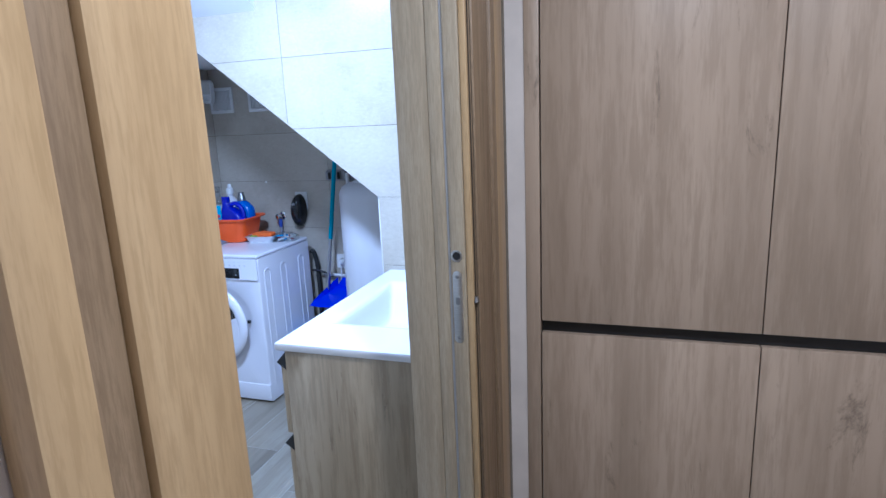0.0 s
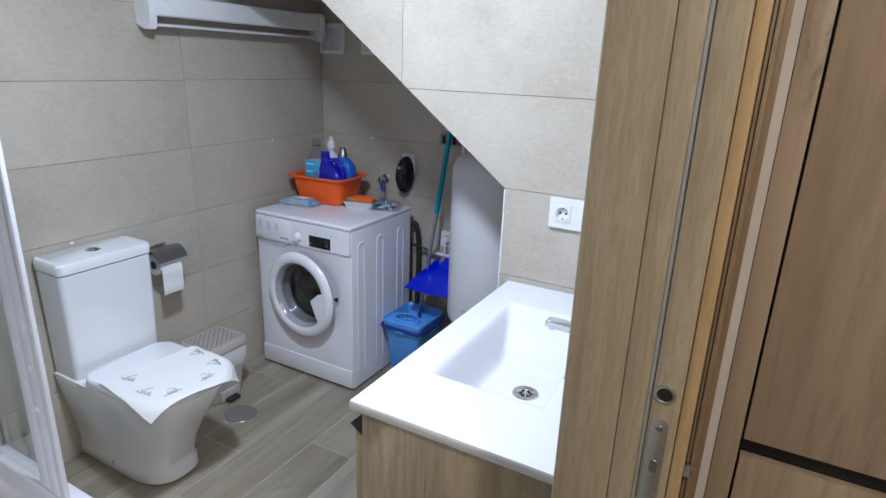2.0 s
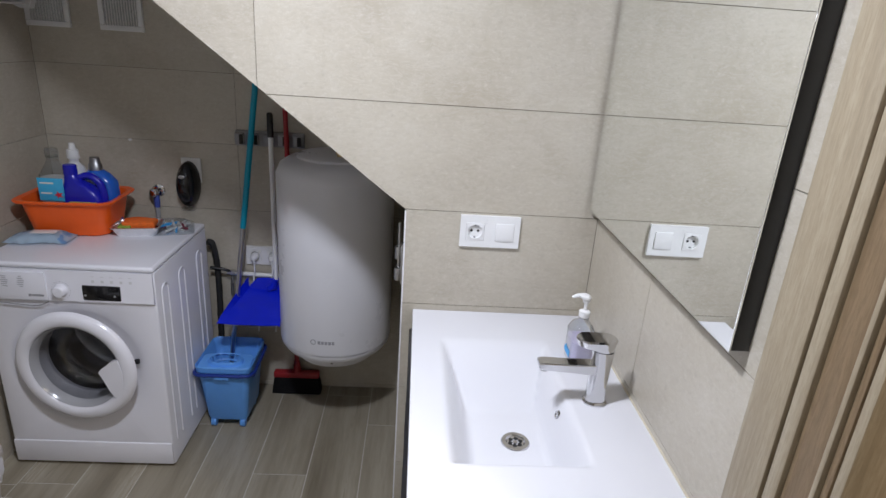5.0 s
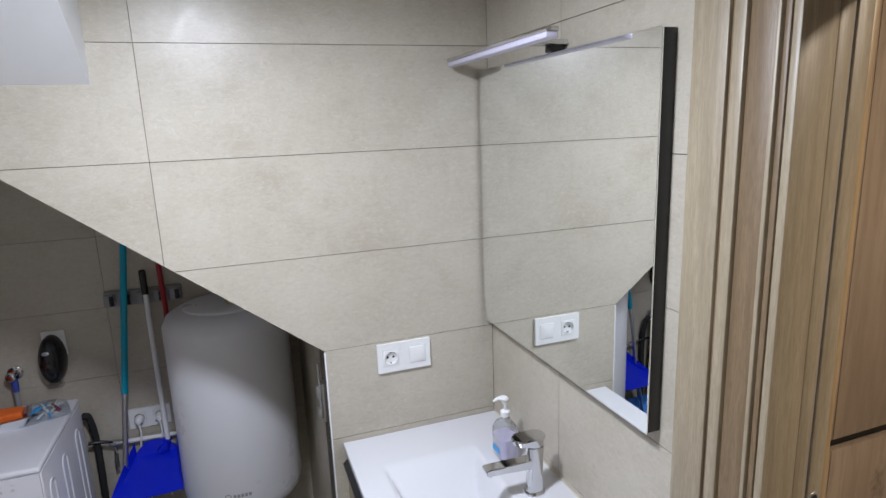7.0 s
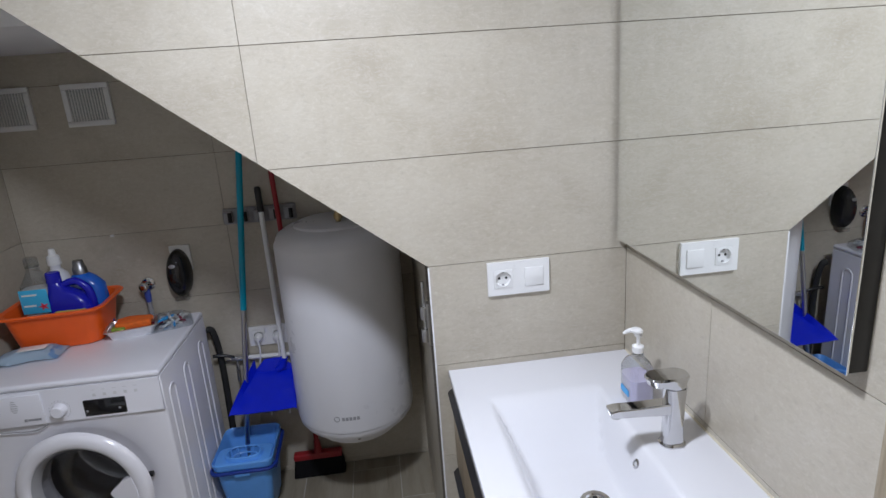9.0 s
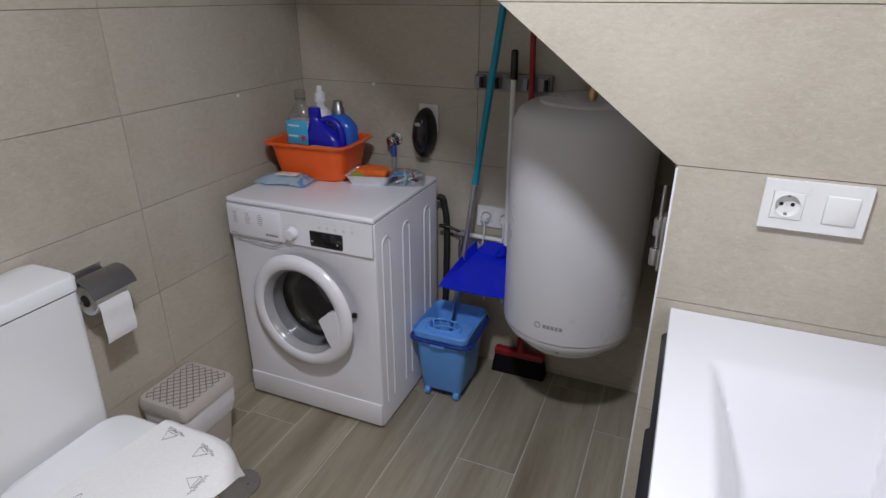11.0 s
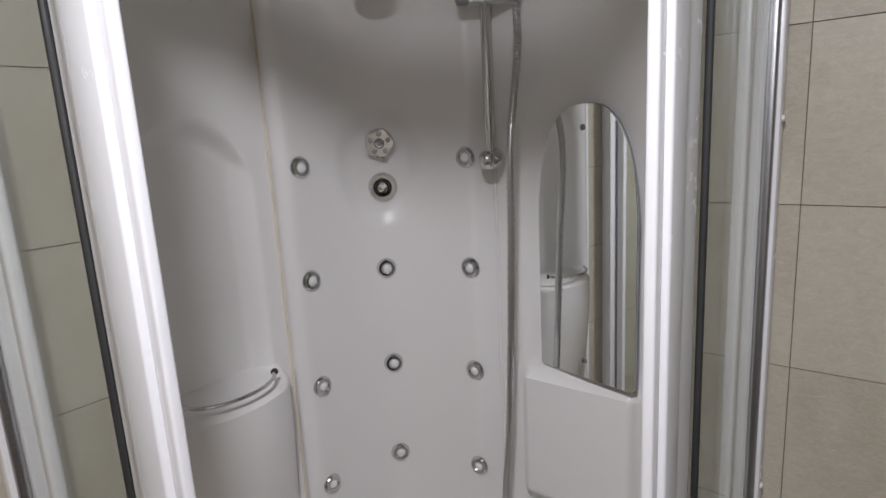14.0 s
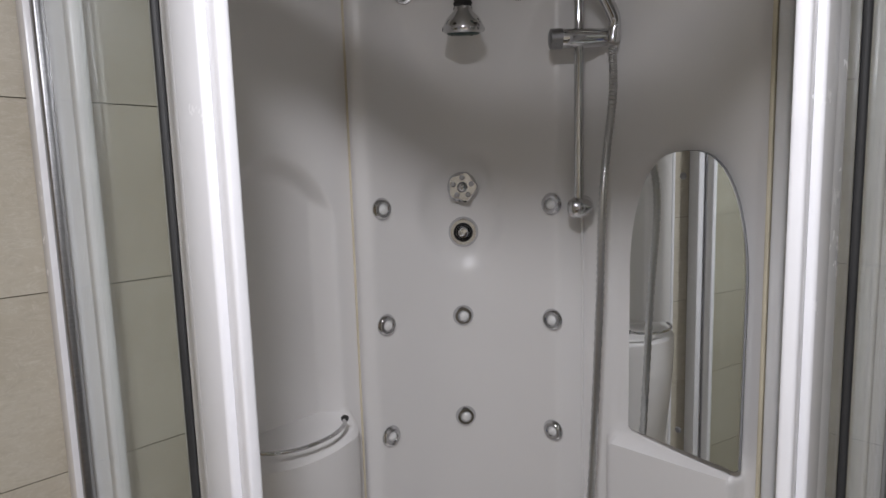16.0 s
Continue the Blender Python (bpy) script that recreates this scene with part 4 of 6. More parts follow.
part("bowl", loft([bowl_ring(-2.312, xf, hw, z) for z, xf, hw in ((0.0, -1.852, 0.118), (0.012, -1.838, 0.126), (0.055, -1.842, 0.124), (0.075, -1.852, 0.119), (0.16, -1.822, 0.130), (0.26, -1.768, 0.150), (0.34, -1.715, 0.166), (0.385, -1.692, 0.174), (0.402, -1.690, 0.175))]), CERAMIC, toil, smooth=45)
part("seat", loft([bowl_ring(-2.120, xf, hw, z, back=0.05) for z, xf, hw in ((0.4035, -1.690, 0.176), (0.407, -1.684, 0.180), (0.418, -1.684, 0.180), (0.4205, -1.688, 0.177))]), CERAMIC, toil, smooth=45)
part("lid", loft([bowl_ring(-2.125, xf, hw, z, back=0.055) for z, xf, hw in ((0.4215, -1.690, 0.176), (0.425, -1.682, 0.181), (0.440, -1.683, 0.181), (0.447, -1.690, 0.175), (0.449, -1.70, 0.166))]), CERAMIC, toil, smooth=45)
part("cistern", loft([rrect((-2.314 + xf) / 2, TCY + dy, (xf + 2.314) / 2, hw, 0.022, z) for z, xf, hw, dy in ((0.403, -2.158, 0.170, 0), (0.44, -2.155, 0.171, 0), (0.60, -2.150, 0.174, 0), (0.822, -2.145, 0.177, 0))]), CERAMIC, toil)
part("cistern_lid", loft([rrect((-2.314 + xf) / 2, TCY, (xf + 2.314) / 2, hw, 0.024, z) for z, xf, hw in ((0.8235, -2.147, 0.175), (0.827, -2.141, 0.180), (0.858, -2.140, 0.181), (0.866, -2.145, 0.176), (0.867, -2.155, 0.168))]), CERAMIC, toil)
part("deck", loft([rrect(-2.232, TCY, 0.080 + e, 0.176 + e, 0.02, z) for z, e in ((0.385, 0), (0.402, 0.0), (0.406, -0.004))]), CERAMIC, toil)
flush = part("flush_button", lathe(((0, 0.0055), (0.018, 0.005), (0.0185, 0.0035), (0.0225, 0.004), (0.026, 0.0015), (0.026, 0)), (-2.228, 1.882, 0.8665)), CHROME, toil, "chrome two-part flush button")
part("button_gap", turned(box(-0.018, 0.018, -0.0006, 0.0006, 0.0048, 0.0060), Matrix.Translation((-2.228, 1.882, 0.8665)) @ Matrix.Rotation(0.6, 4, "Z")), BLACK, flush)
part("maker_mark", box(-2.20, -2.198, 1.725, 1.755, 0.8672, 0.8676), PRINT, toil)
for y in (TCY - 0.125,):
    part("bolt_cap", lathe(((0, 0.004), (0.006, 0.003), (0.008, 0)), m=facing((-2.10, y + 0.002, 0.045), (0, -1, 0)), seg=14), GREY_PLASTIC, toil)

# towel over the lid
towel = thing("hand_towel", (-1.83, TCY, 0.45), "white terry hand towel with sailboat embroidery draped over the lid", "towel")


def drape(u, v):
    """Place on the draped cloth for flat cloth coordinates: flat on the rounded lid, falling past its edge."""
    a = radians(-7)
    x, y = u * math.cos(a) - v * math.sin(a) - 1.813, u * math.sin(a) + v * math.cos(a) + TCY + 0.004
    cx, rx, ry, n = -1.885, 0.203, 0.181, 2.8
    p = max(0.0, x - cx) / rx
    r = (p ** n + (abs(y - TCY) / ry) ** n) ** (1 / n)
    d = max(0.0, r - 1) * 0.185
    k = 1.0 if r <= 1 else (1 + 0.42 * (r - 1) + 0.06 * min(1, (r - 1) * 6)) / r
    xx = cx + (x - cx) * k if x > cx else x
    yy = TCY + (y - TCY) * k
    fall = d - 0.016 * (1 - math.exp(-d / 0.016))
    wav = (0.006 * math.sin(u * 31 + 1.2) + 0.007 * math.sin(v * 24 + 0.4)) * min(1, d * 14)
    lift = 0.0015 * noise.noise((u * 22, v * 22, 0))
    return Vector((xx + wav, yy + wav * 0.6, 0.4535 + lift - 0.92 * fall + 0.004 * noise.noise((u * 6, v * 6, 4))))


bm = bmesh.new()
g = [[bm.verts.new(drape(-0.168 + 0.318 * i / 34, -0.205 + 0.41 * j / 50)) for j in range(51)] for i in range(35)]
for i in range(34):
    for j in range(50):
        bm.faces.new((g[i][j], g[i + 1][j], g[i + 1][j + 1], g[i][j + 1]))
bmesh.ops.recalc_face_normals(bm, faces=bm.faces)
cl = part("cloth", bm, TOWEL, towel, smooth=80)
sol = cl.modifiers.new("thick", "SOLIDIFY")
sol.thickness, sol.offset = 0.005, 1.0


def stitch(path):
    return tube([drape(u, v) + Vector((0, 0, 0.0060)) for u, v in path], 0.00075, 6)


for u0, v0, ang in ((-0.105, -0.125, 0.3), (0.02, -0.135, 0.3), (0.085, -0.075, 1.6), (0.088, 0.055, 1.7), (0.02, 0.135, 2.9), (-0.105, 0.14, 3.1)):
    ca, sa = math.cos(ang), math.sin(ang)

    def at(p):
        return (u0 + ca * p[0] - sa * p[1], v0 + sa * p[0] + ca * p[1])
    motif = part("embroidery", stitch([at(p) for p in ((-0.018, 0), (0.020, 0.002), (0.002, 0.030), (-0.018, 0), (-0.010, -0.006), (0.012, -0.006), (0.020, 0.002))]), THREAD, towel, "grey sailboat embroidery")
    part("wave_stitch", stitch([at((-0.034 + 0.0028 * k, -0.010 + 0.0045 * math.sin(k * 1.9) + 0.002 * math.sin(k * 0.7))) for k in range(24)]), THREAD, motif)

# ---- paper holder, bin, brush, drain ----
ph = thing("toilet_paper_holder", (W, 2.20, 0.72), "steel paper holder with a covered roll on the tiled wall", "paper holder")
bm = bmesh.new()
rows = []
for k in range(15):
    a = radians(165 - 150 * k / 14)
    r = 0.062
    rows.append([(-2.258 + r * math.cos(a), y, 0.728 + r * math.sin(a)) for y in (2.125, 2.265)])
cv = part("cover", loft(rows, close=False, cap=False), STEEL_DARK, ph, "curved satin steel cover")
cs = cv.modifiers.new("thick", "SOLIDIFY")
cs.thickness = 0.002
part("wall_plate", box(W, W + 0.006, 2.14, 2.25, 0.70, 0.79, 0.002), STEEL, ph)
part("arm", tube(((W + 0.004, 2.13, 0.745), (-2.30, 2.127, 0.735), (-2.262, 2.127, 0.722), (-2.262, 2.262, 0.722)), 0.004), CHROME, ph)
part("roll", lathe(((0.018, -0.05), (0.044, -0.05), (0.045, -0.047), (0.045, 0.047), (0.044, 0.05), (0.018, 0.05), (0.018, -0.05)), m=facing((-2.262, 2.192, 0.722), (0, 1, 0))), PAPER, ph, "white paper roll")
part("end_cap", lathe(((0, 0.052), (0.017, 0.052), (0.0175, 0.04), (0.0175, -0.052), (0, -0.052)), m=facing((-2.262, 2.192, 0.722), (0, 1, 0)), seg=18), BLACK, ph)
bm = bmesh.new()
rows = []
for k in range(13):
    f = k / 12
    rows.append([(-2.2165 + 0.006 * math.sin(3 * f) + 0.002 * math.sin(9 * f), y, 0.722 - 0.128 * f) for y in (2.143, 2.19, 2.241)])
sh = part("hanging_sheet", loft(rows, close=False, cap=False), PAPER, ph)
ss = sh.modifiers.new("thick", "SOLIDIFY")
ss.thickness = 0.0012

bn = thing("pedal_bin", (-2.205, 2.375, 0), "small taupe pedal bin with a woven-pattern lid and white bag", "bin")
BCX, BCY = -2.215, 2.360
part("bin_body", loft([rrect(BCX, BCY, hx, hy, 0.02, z) for z, hx, hy in ((0.002, 0.066, 0.076), (0.02, 0.070, 0.080), (0.222, 0.086, 0.097), (0.225, 0.083, 0.094))]), TAUPE, bn)
bagb = loft([rrect(BCX, BCY, hx, hy, 0.02, z) for z, hx, hy in ((0.150, 0.083, 0.094), (0.185, 0.090, 0.101), (0.220, 0.092, 0.103), (0.240, 0.089, 0.100))])
bmesh.ops.subdivide_edges(bagb, edges=bagb.edges, cuts=1, use_grid_fill=True)
for v in bagb.verts:
    v.co += 0.004 * noise.noise_vector(v.co * 55)
part("bin_bag", bagb, BAG, bn, "thin white bin bag")
lid = part("lid", loft([rrect(BCX, BCY, hx, hy, 0.024, z) for z, hx, hy in ((0.242, 0.090, 0.104), (0.246, 0.096, 0.110), (0.268, 0.096, 0.110), (0.279, 0.090, 0.104), (0.280, 0.084, 0.098))]), TAUPE, bn)
# dark raised lines stand in for the shaded gaps of the woven lid
for d in (1, -1):
    for k in range(-6, 7):
        pts = []
        for s in range(-40, 41):
            px, py = 0.0025 * s, d * 0.0025 * s + k * 0.026
            if abs(px) < 0.080 and abs(py) < 0.094:
                pts.append((BCX + px, BCY + py, 0.2795))
        if len(pts) > 4:
            part("lattice_gap", tube((pts[0], pts[-1]), 0.0019, 6), TAUPE_GAP_SHADE, lid)
part("pedal", box(-2.135, -2.105, BCY - 0.03, BCY + 0.03, 0.008, 0.022, 0.004), RUBBER, bn, "black pedal")
part("pedal_frame", box(-2.142, -2.133, BCY - 0.05, BCY + 0.05, 0.004, 0.055, 0.003), TAUPE, bn)

for ob in bn.children_recursive:
    ob.data.transform(Matrix.Translation((BCX + 0.010, BCY, 0)) @ Matrix.Diagonal((1.1, 1.1, 1.08, 1)) @ Matrix.Translation((-BCX, -BCY, 0)))
br = thing("toilet_brush", (-2.215, 1.590, 0), "toilet brush in a cream ceramic holder", "toilet brush")
part("holder", lathe(((0, 0.001), (0.040, 0.001), (0.043, 0.006), (0.046, 0.20), (0.049, 0.226), (0.047, 0.229), (0.043, 0.224), (0.040, 0.19), (0.038, 0.02), (0, 0.02)), (-2.215, 1.590, 0)), CREAM, br)
part("handle", tube(((-2.22, 1.586, 0.03), (-2.222, 1.585, 0.20), (-2.232, 1.578, 0.35)), [0.007, 0.0065, 0.008]), STEEL, br)
part("brush_head", lathe(((0, 0.03), (0.032, 0.035), (0.034, 0.11), (0.01, 0.125)), (-2.215, 1.590, 0), 20), BRISTLE, br)

dr = thing("floor_drain", (-1.985, 2.30, 0), "round steel floor drain cover", "drain")
part("cover", lathe(((0, 0.0035), (0.055, 0.0032), (0.060, 0.0025), (0.064, 0.004), (0.069, 0.003), (0.071, 0.0)), (-1.985, 2.30, 0.0005), 40), STEEL, dr)
for dx in (-0.028, 0.028):
    part("screw", lathe(((0, 0.0045), (0.004, 0.004), (0.005, 0.003)), (-1.985 + dx, 2.30 + dx * 0.4, 0.0005), 12), STEEL_DARK, dr)

# ---- niche under the stairs ----
HX, HY, HR = -1.078, 3.088, 0.232
heat = thing("water_heater", (HX, HY, 0.36), "grey-white cylindrical electric water heater on the niche wall", "water heater")
part("tank", lathe(((0, 1.212), (0.12, 1.210), (0.185, 1.200), (0.216, 1.180), (HR, 1.145), (HR, 0.452), (0.231, 0.447), (0.226, 0.446), (0.226, 0.440), (0, 0.440)), (HX, HY, 0), 72), HEATER, heat)
part("top_plate", lathe(((0, 1.221), (0.135, 1.219), (0.15, 1.213), (0.152, 1.204)), (HX, HY, 0), 48), HEATER, heat)
part("bottom_cap", lathe(((0.2295, 0.443), (0.228, 0.430), (0.215, 0.410), (0.178, 0.398), (0.172, 0.378), (0.165, 0.362), (0.13, 0.352), (0, 0.350)), (HX, HY, 0), 56), HEATER, heat)
part("pipe_stub", lathe(((0, 0.05), (0.012, 0.05), (0.012, 0.03), (0.016, 0.03), (0.016, 0.012), (0.010, 0.012), (0.010, 0)), (HX + 0.02, HY - 0.06, 1.218), 12), BRASS, heat, "brass pipe stub")
part("knob", lathe(((0, 0.006), (0.006, 0.005), (0.007, 0)), m=facing((HX + 0.01, HY - 0.20, 0.405), (0, -1, -0.5)), seg=12), BLACK, heat)
part("drip_nozzle", lathe(((0, 0), (0.006, 0), (0.008, 0.03), (0, 0.03)), (HX + 0.05, HY - 0.05, 0.335), 10), WHITE_PLASTIC, heat)


def on_tank(a, z, w, h, bm):
    """A small curved bar on the tank's front; a in degrees from the front."""
    n = 4
    rows = []
    for k in range(n + 1):
        b = radians(a) + w / HR * (k / n - 0.5)
        rows.append([(HX + r * math.sin(b), HY - r * math.cos(b), zz) for r, zz in ((HR + 0.0002, z), (HR + 0.0002, z + h), (HR + 0.0009, z + h), (HR + 0.0009, z))])
    return joined(bm, loft(rows))


bm = bmesh.new()
for k in range(5):
    on_tank(-9 + 3.4 * k, 0.502, 0.0105, 0.0135, bm)
part("maker_letters", bm, PRINT, heat)
part("maker_mark", lathe(((0.0085, 0.0004), (0.0085, 0.0012), (0.0115, 0.0012), (0.0115, 0.0004)), m=facing((HX + (HR + 0.0002) * math.sin(radians(-15)), HY - (HR + 0.0002) * math.cos(radians(-15)), 0.509), (math.sin(radians(-15)), -math.cos(radians(-15)), 0)), seg=20), PRINT, heat)
part("wall_bracket", box(HX - 0.12, HX + 0.12, HY + 0.20, N, 0.95, 1.0, 0.003), STEEL_DARK, heat)

rack = thing("broom_rack", (-1.39, N, 1.19), "grey wall rack holding broom handles", "rack")
part("back_bar", box(-1.535, -1.245, N - 0.018, N, 1.185, 1.250, 0.006), GREY_PLASTIC, rack)
for k in range(5):
    x = -1.512 + 0.060 * k
    part("gripper", box(x - 0.020, x + 0.020, N - 0.040, N - 0.017, 1.192, 1.243, 0.008, 3), GREY_PLASTIC, rack)
    part("roller", lathe(((0, -0.02), (0.008, -0.019), (0.008, 0.019), (0, 0.02)), (x + 0.009, N - 0.042, 1.217), 12), RUBBER, rack)

mop = thing("mop", (-1.55, 3.14, 0.06), "mop with a teal and steel handle standing in the bucket", "mop")
MA, MB = Vector((-1.582, 3.180, 0.10)), Vector((-1.418, 3.268, 1.52))
part("steel_pole", tube((MA, MA.lerp(MB, 0.53)), 0.0105, 14), STEEL, mop, "bare steel lower pole")
part("teal_pole", tube((MA.lerp(MB, 0.525), MA.lerp(MB, 0.98), MB), [0.0125, 0.0125, 0.010], 14), TEAL, mop, "teal coated upper pole")
part("mop_head", lathe(((0, 0.08), (0.015, 0.07), (0.022, 0.03), (0.020, 0.0), (0, 0)), (MA.x, MA.y, 0.070), 18), plain("blue_mop_yarn", (0.10, 0.18, 0.5), 0.9, vary=0.3, scale=80, bump=1.0), mop)

pan = thing("dustpan", (-1.40, 3.27, 0.39), "royal blue long-handled dustpan hanging from the rack", "dustpan")
part("handle", tube(((-1.372, 3.262, 0.585), (-1.376, 3.272, 1.24)), 0.0105, 14), WHITE_PLASTIC, pan, "grey-white handle")
part("grip", tube(((-1.376, 3.272, 1.235), (-1.377, 3.273, 1.33), (-1.377, 3.273, 1.336)), [0.013, 0.013, 0.008], 14), BLACK, pan, "black grip")
bm = bmesh.new()
rows = []
for k in range(9):
    f = k / 8
    y, z, w = 3.275 - 0.225 * f, 0.535 - 0.065 * f, 0.085 + 0.048 * f
    side = 0.052 * (1 - f) ** 0.6
    cx = -1.422 - 0.022 * f
    rows.append([(cx + x, y + 0.25 * s, z + s) for x, s in ((-w, side), (-w * 0.93, 0.004), (-w * 0.45, 0.0), (0, 0.001), (w * 0.45, 0.0), (w * 0.93, 0.004), (w, side))])
rows = [[(p[0], p[1] + 0.006, max(p[2], 0.533 + 0.062 * (1 - ((p[0] + 1.422) / 0.085) ** 4))) for p in rows[0]]] + rows
scoop = part("scoop", loft(rows, close=False, cap=False), ROYAL, pan, smooth=60)
st = scoop.modifiers.new("thick", "SOLIDIFY")
st.thickness = 0.003
part("socket", tube(((-1.372, 3.262, 0.60), (-1.385, 3.268, 0.56), (-1.41, 3.265, 0.545)), [0.015, 0.018, 0.014], 12), ROYAL, pan)

brm = thing("broom", (-1.27, 3.25, 0.0), "dark red broom with black bristles standing in the niche", "broom")
part("handle", tube(((-1.292, 3.282, 0.15), (-1.318, 3.280, 1.5)), 0.0105, 14), RED, brm, "dark red handle")
part("head", box(-1.402, -1.185, 3.262, 3.302, 0.078, 0.110, 0.008, 3), RED, brm)
part("neck", lathe(((0.022, 0), (0.016, 0.03), (0.014, 0.06), (0, 0.06)), (-1.292, 3.282, 0.105), 14), RED, brm)
part("bristles", loft([rrect(-1.293, 3.282, hx, hy, 0.01, z) for z, hx, hy in ((0.002, 0.116, 0.034), (0.04, 0.112, 0.030), (0.082, 0.106, 0.019))]), BRISTLE, brm, "black bristles")

bk = thing("mop_bucket", (-1.525, 3.085, 0), "sky blue wheeled mop bucket with wringer", "bucket")
CX, CY = -1.535, 3.085
part("pail", loft([rrect(CX, CY, hx, hy, r, z) for z, hx, hy, r in ((0.035, 0.080, 0.100, 0.02), (0.045, 0.086, 0.106, 0.025), (0.262, 0.106, 0.128, 0.03), (0.270, 0.114, 0.137, 0.032), (0.292, 0.117, 0.140, 0.034), (0.296, 0.114, 0.137, 0.032), (0.280, 0.104, 0.127, 0.03), (0.06, 0.082, 0.102, 0.024))]), SKY, bk)
for x in (CX - 0.062, CX + 0.062):
    for y in (CY - 0.082, CY + 0.082):
        part("caster", lathe(((0, -0.011), (0.017, -0.011), (0.019, -0.008), (0.019, 0.008), (0.017, 0.011), (0, 0.011)), m=facing((x, y - 0.008, 0.0195), (1, 0, 0)), seg=18), SKY, bk)
        part("caster_fork", box(x - 0.014, x + 0.014, y - 0.014, y + 0.014, 0.026, 0.052, 0.004), SKY, bk)
part("handle_band", tube([(p[0], p[1], 0.262 + 0.016 * (p[1] - CY) / 0.14) for p in rrect(CX, CY, 0.121, 0.143, 0.035, 0)][-1:] + [(p[0], p[1], 0.262) for p in rrect(CX, CY, 0.121, 0.143, 0.035, 0)], 0.0075, 8), NAVY, bk, "navy carrying handle")
WY = CY - 0.072
wr = part("wringer", loft([rrect(CX, WY, hx, hy, r, z) for z, hx, hy, r in ((0.281, 0.106, 0.064, 0.030), (0.290, 0.106, 0.064, 0.030), (0.292, 0.100, 0.060, 0.030), (0.290, 0.074, 0.048, 0.046), (0.304, 0.070, 0.045, 0.044), (0.306, 0.066, 0.042, 0.041), (0.302, 0.063, 0.039, 0.038))], cap=False), SKY, bk)
for k in range(12):
    a = 2 * math.pi * k / 12
    part("wringer_rib", tube(((CX + 0.064 * math.cos(a), WY + 0.040 * math.sin(a), 0.303), (CX + 0.050 * math.cos(a), WY + 0.031 * math.sin(a), 0.255), (CX + 0.016 * math.cos(a), WY + 0.010 * math.sin(a), 0.238)), 0.0048, 6), SKY, wr)
for r, z in ((0.88, 0.280), (0.68, 0.252), (0.30, 0.238)):
    part("wringer_hoop", tube([(CX + 0.064 * r * math.cos(a), WY + 0.040 * r * math.sin(a), z) for a in (2 * math.pi * k / 24 for k in range(25))], 0.0042, 6), SKY, wr)
part("front_lip", box(CX - 0.03, CX + 0.03, CY - 0.149, CY - 0.135, 0.246, 0.262, 0.003), SKY, bk)

for ob in bk.children_recursive:
    ob.data.transform(Matrix.Translation((0, CY * 0.03, 0)) @ Matrix.Diagonal((1.0, 0.97, 1.08, 1)))
pipes = thing("water_valve", (-1.50, N, 0.60), "chrome stop valve and white pipes low on the niche wall", "valve")
part("white_pipe", tube(((-1.56, N - 0.03, 0.602), (-1.43, N - 0.03, 0.598), (-1.25, N - 0.03, 0.592)), 0.0095), WHITE_PLASTIC, pipes)
part("valve_body", tube(((-1.60, N - 0.03, 0.605), (-1.575, N - 0.03, 0.604), (-1.545, N - 0.03, 0.602)), [0.011, 0.016, 0.012]), CHROME, pipes)
part("outlet", tube(((-1.575, N - 0.03, 0.60), (-1.575, N - 0.045, 0.56), (-1.577, N - 0.045, 0.50)), 0.008), STEEL_DARK, pipes)
part("lever", tube(((-1.585, N - 0.045, 0.618), (-1.62, N - 0.055, 0.632), (-1.665, N - 0.055, 0.634)), [0.006, 0.007, 0.008]), BLACK, pipes, "black valve lever")
for dx, cx in ((0.0, -1.476), (0.0, -1.396)):
    cb = thing("power_plug", (cx, N, 0.60), "white plug and cable in the niche socket", "plug")
    part("plug", lathe(((0, 0.035), (0.010, 0.034), (0.017, 0.02), (0.0185, 0)), m=facing((cx, N - 0.012, 0.683), (0, -1, 0)), seg=20), WHITE_PLASTIC, cb)
    part("cable", tube(smooth_path(((cx, N - 0.040, 0.675), (cx + 0.004, N - 0.045, 0.63), (cx - 0.004, N - 0.04, 0.56), (cx + 0.01, N - 0.02, 0.45), (cx, N - 0.012, 0.30))), 0.0038, 8), WHITE_PLASTIC, cb)
hz = thing("drain_hose", (-1.60, 3.29, 0.0), "black ribbed hose behind the washing machine", "hose")
part("hose", tube(smooth_path(((-1.655, 3.29, 0.02), (-1.645, 3.295, 0.3), (-1.64, 3.295, 0.6), (-1.648, 3.28, 0.74), (-1.67, 3.27, 0.76)), 10), 0.013, 10, 0.08), RUBBER, hz)

inlet = thing("wall_tap", (-1.88, N, 0.95), "chrome washing machine wall valve", "tap")
part("rose", lathe(((0, 0.010), (0.02, 0.009), (0.027, 0.004), (0.028, 0)), m=facing((-1.880, N, 0.967), (0, -1, 0))), CHROME, inlet)
part("valve_body", tube(((-1.880, N - 0.005, 0.967), (-1.880, N - 0.05, 0.967)), 0.011), CHROME, inlet)
part("hand_wheel", lathe(((0, 0.014), (0.014, 0.013), (0.019, 0.009), (0.019, 0.003), (0.012, 0)), m=facing((-1.880, N - 0.05, 0.967), (-0.3, -1, 0.1)), seg=16), CHROME, inlet)
part("hose_nut", lathe(((0.012, 0.02), (0.013, 0.0), (0.011, -0.03), (0, -0.03)), (-1.878, N - 0.035, 0.93), 14), plain("blue_hose_nut", (0.05, 0.08, 0.35), 0.4), inlet)
part("hose", tube(smooth_path(((-1.878, N - 0.035, 0.91), (-1.88, N - 0.035, 0.80), (-1.89, N - 0.04, 0.6))), 0.010), GREY_PLASTIC, inlet)

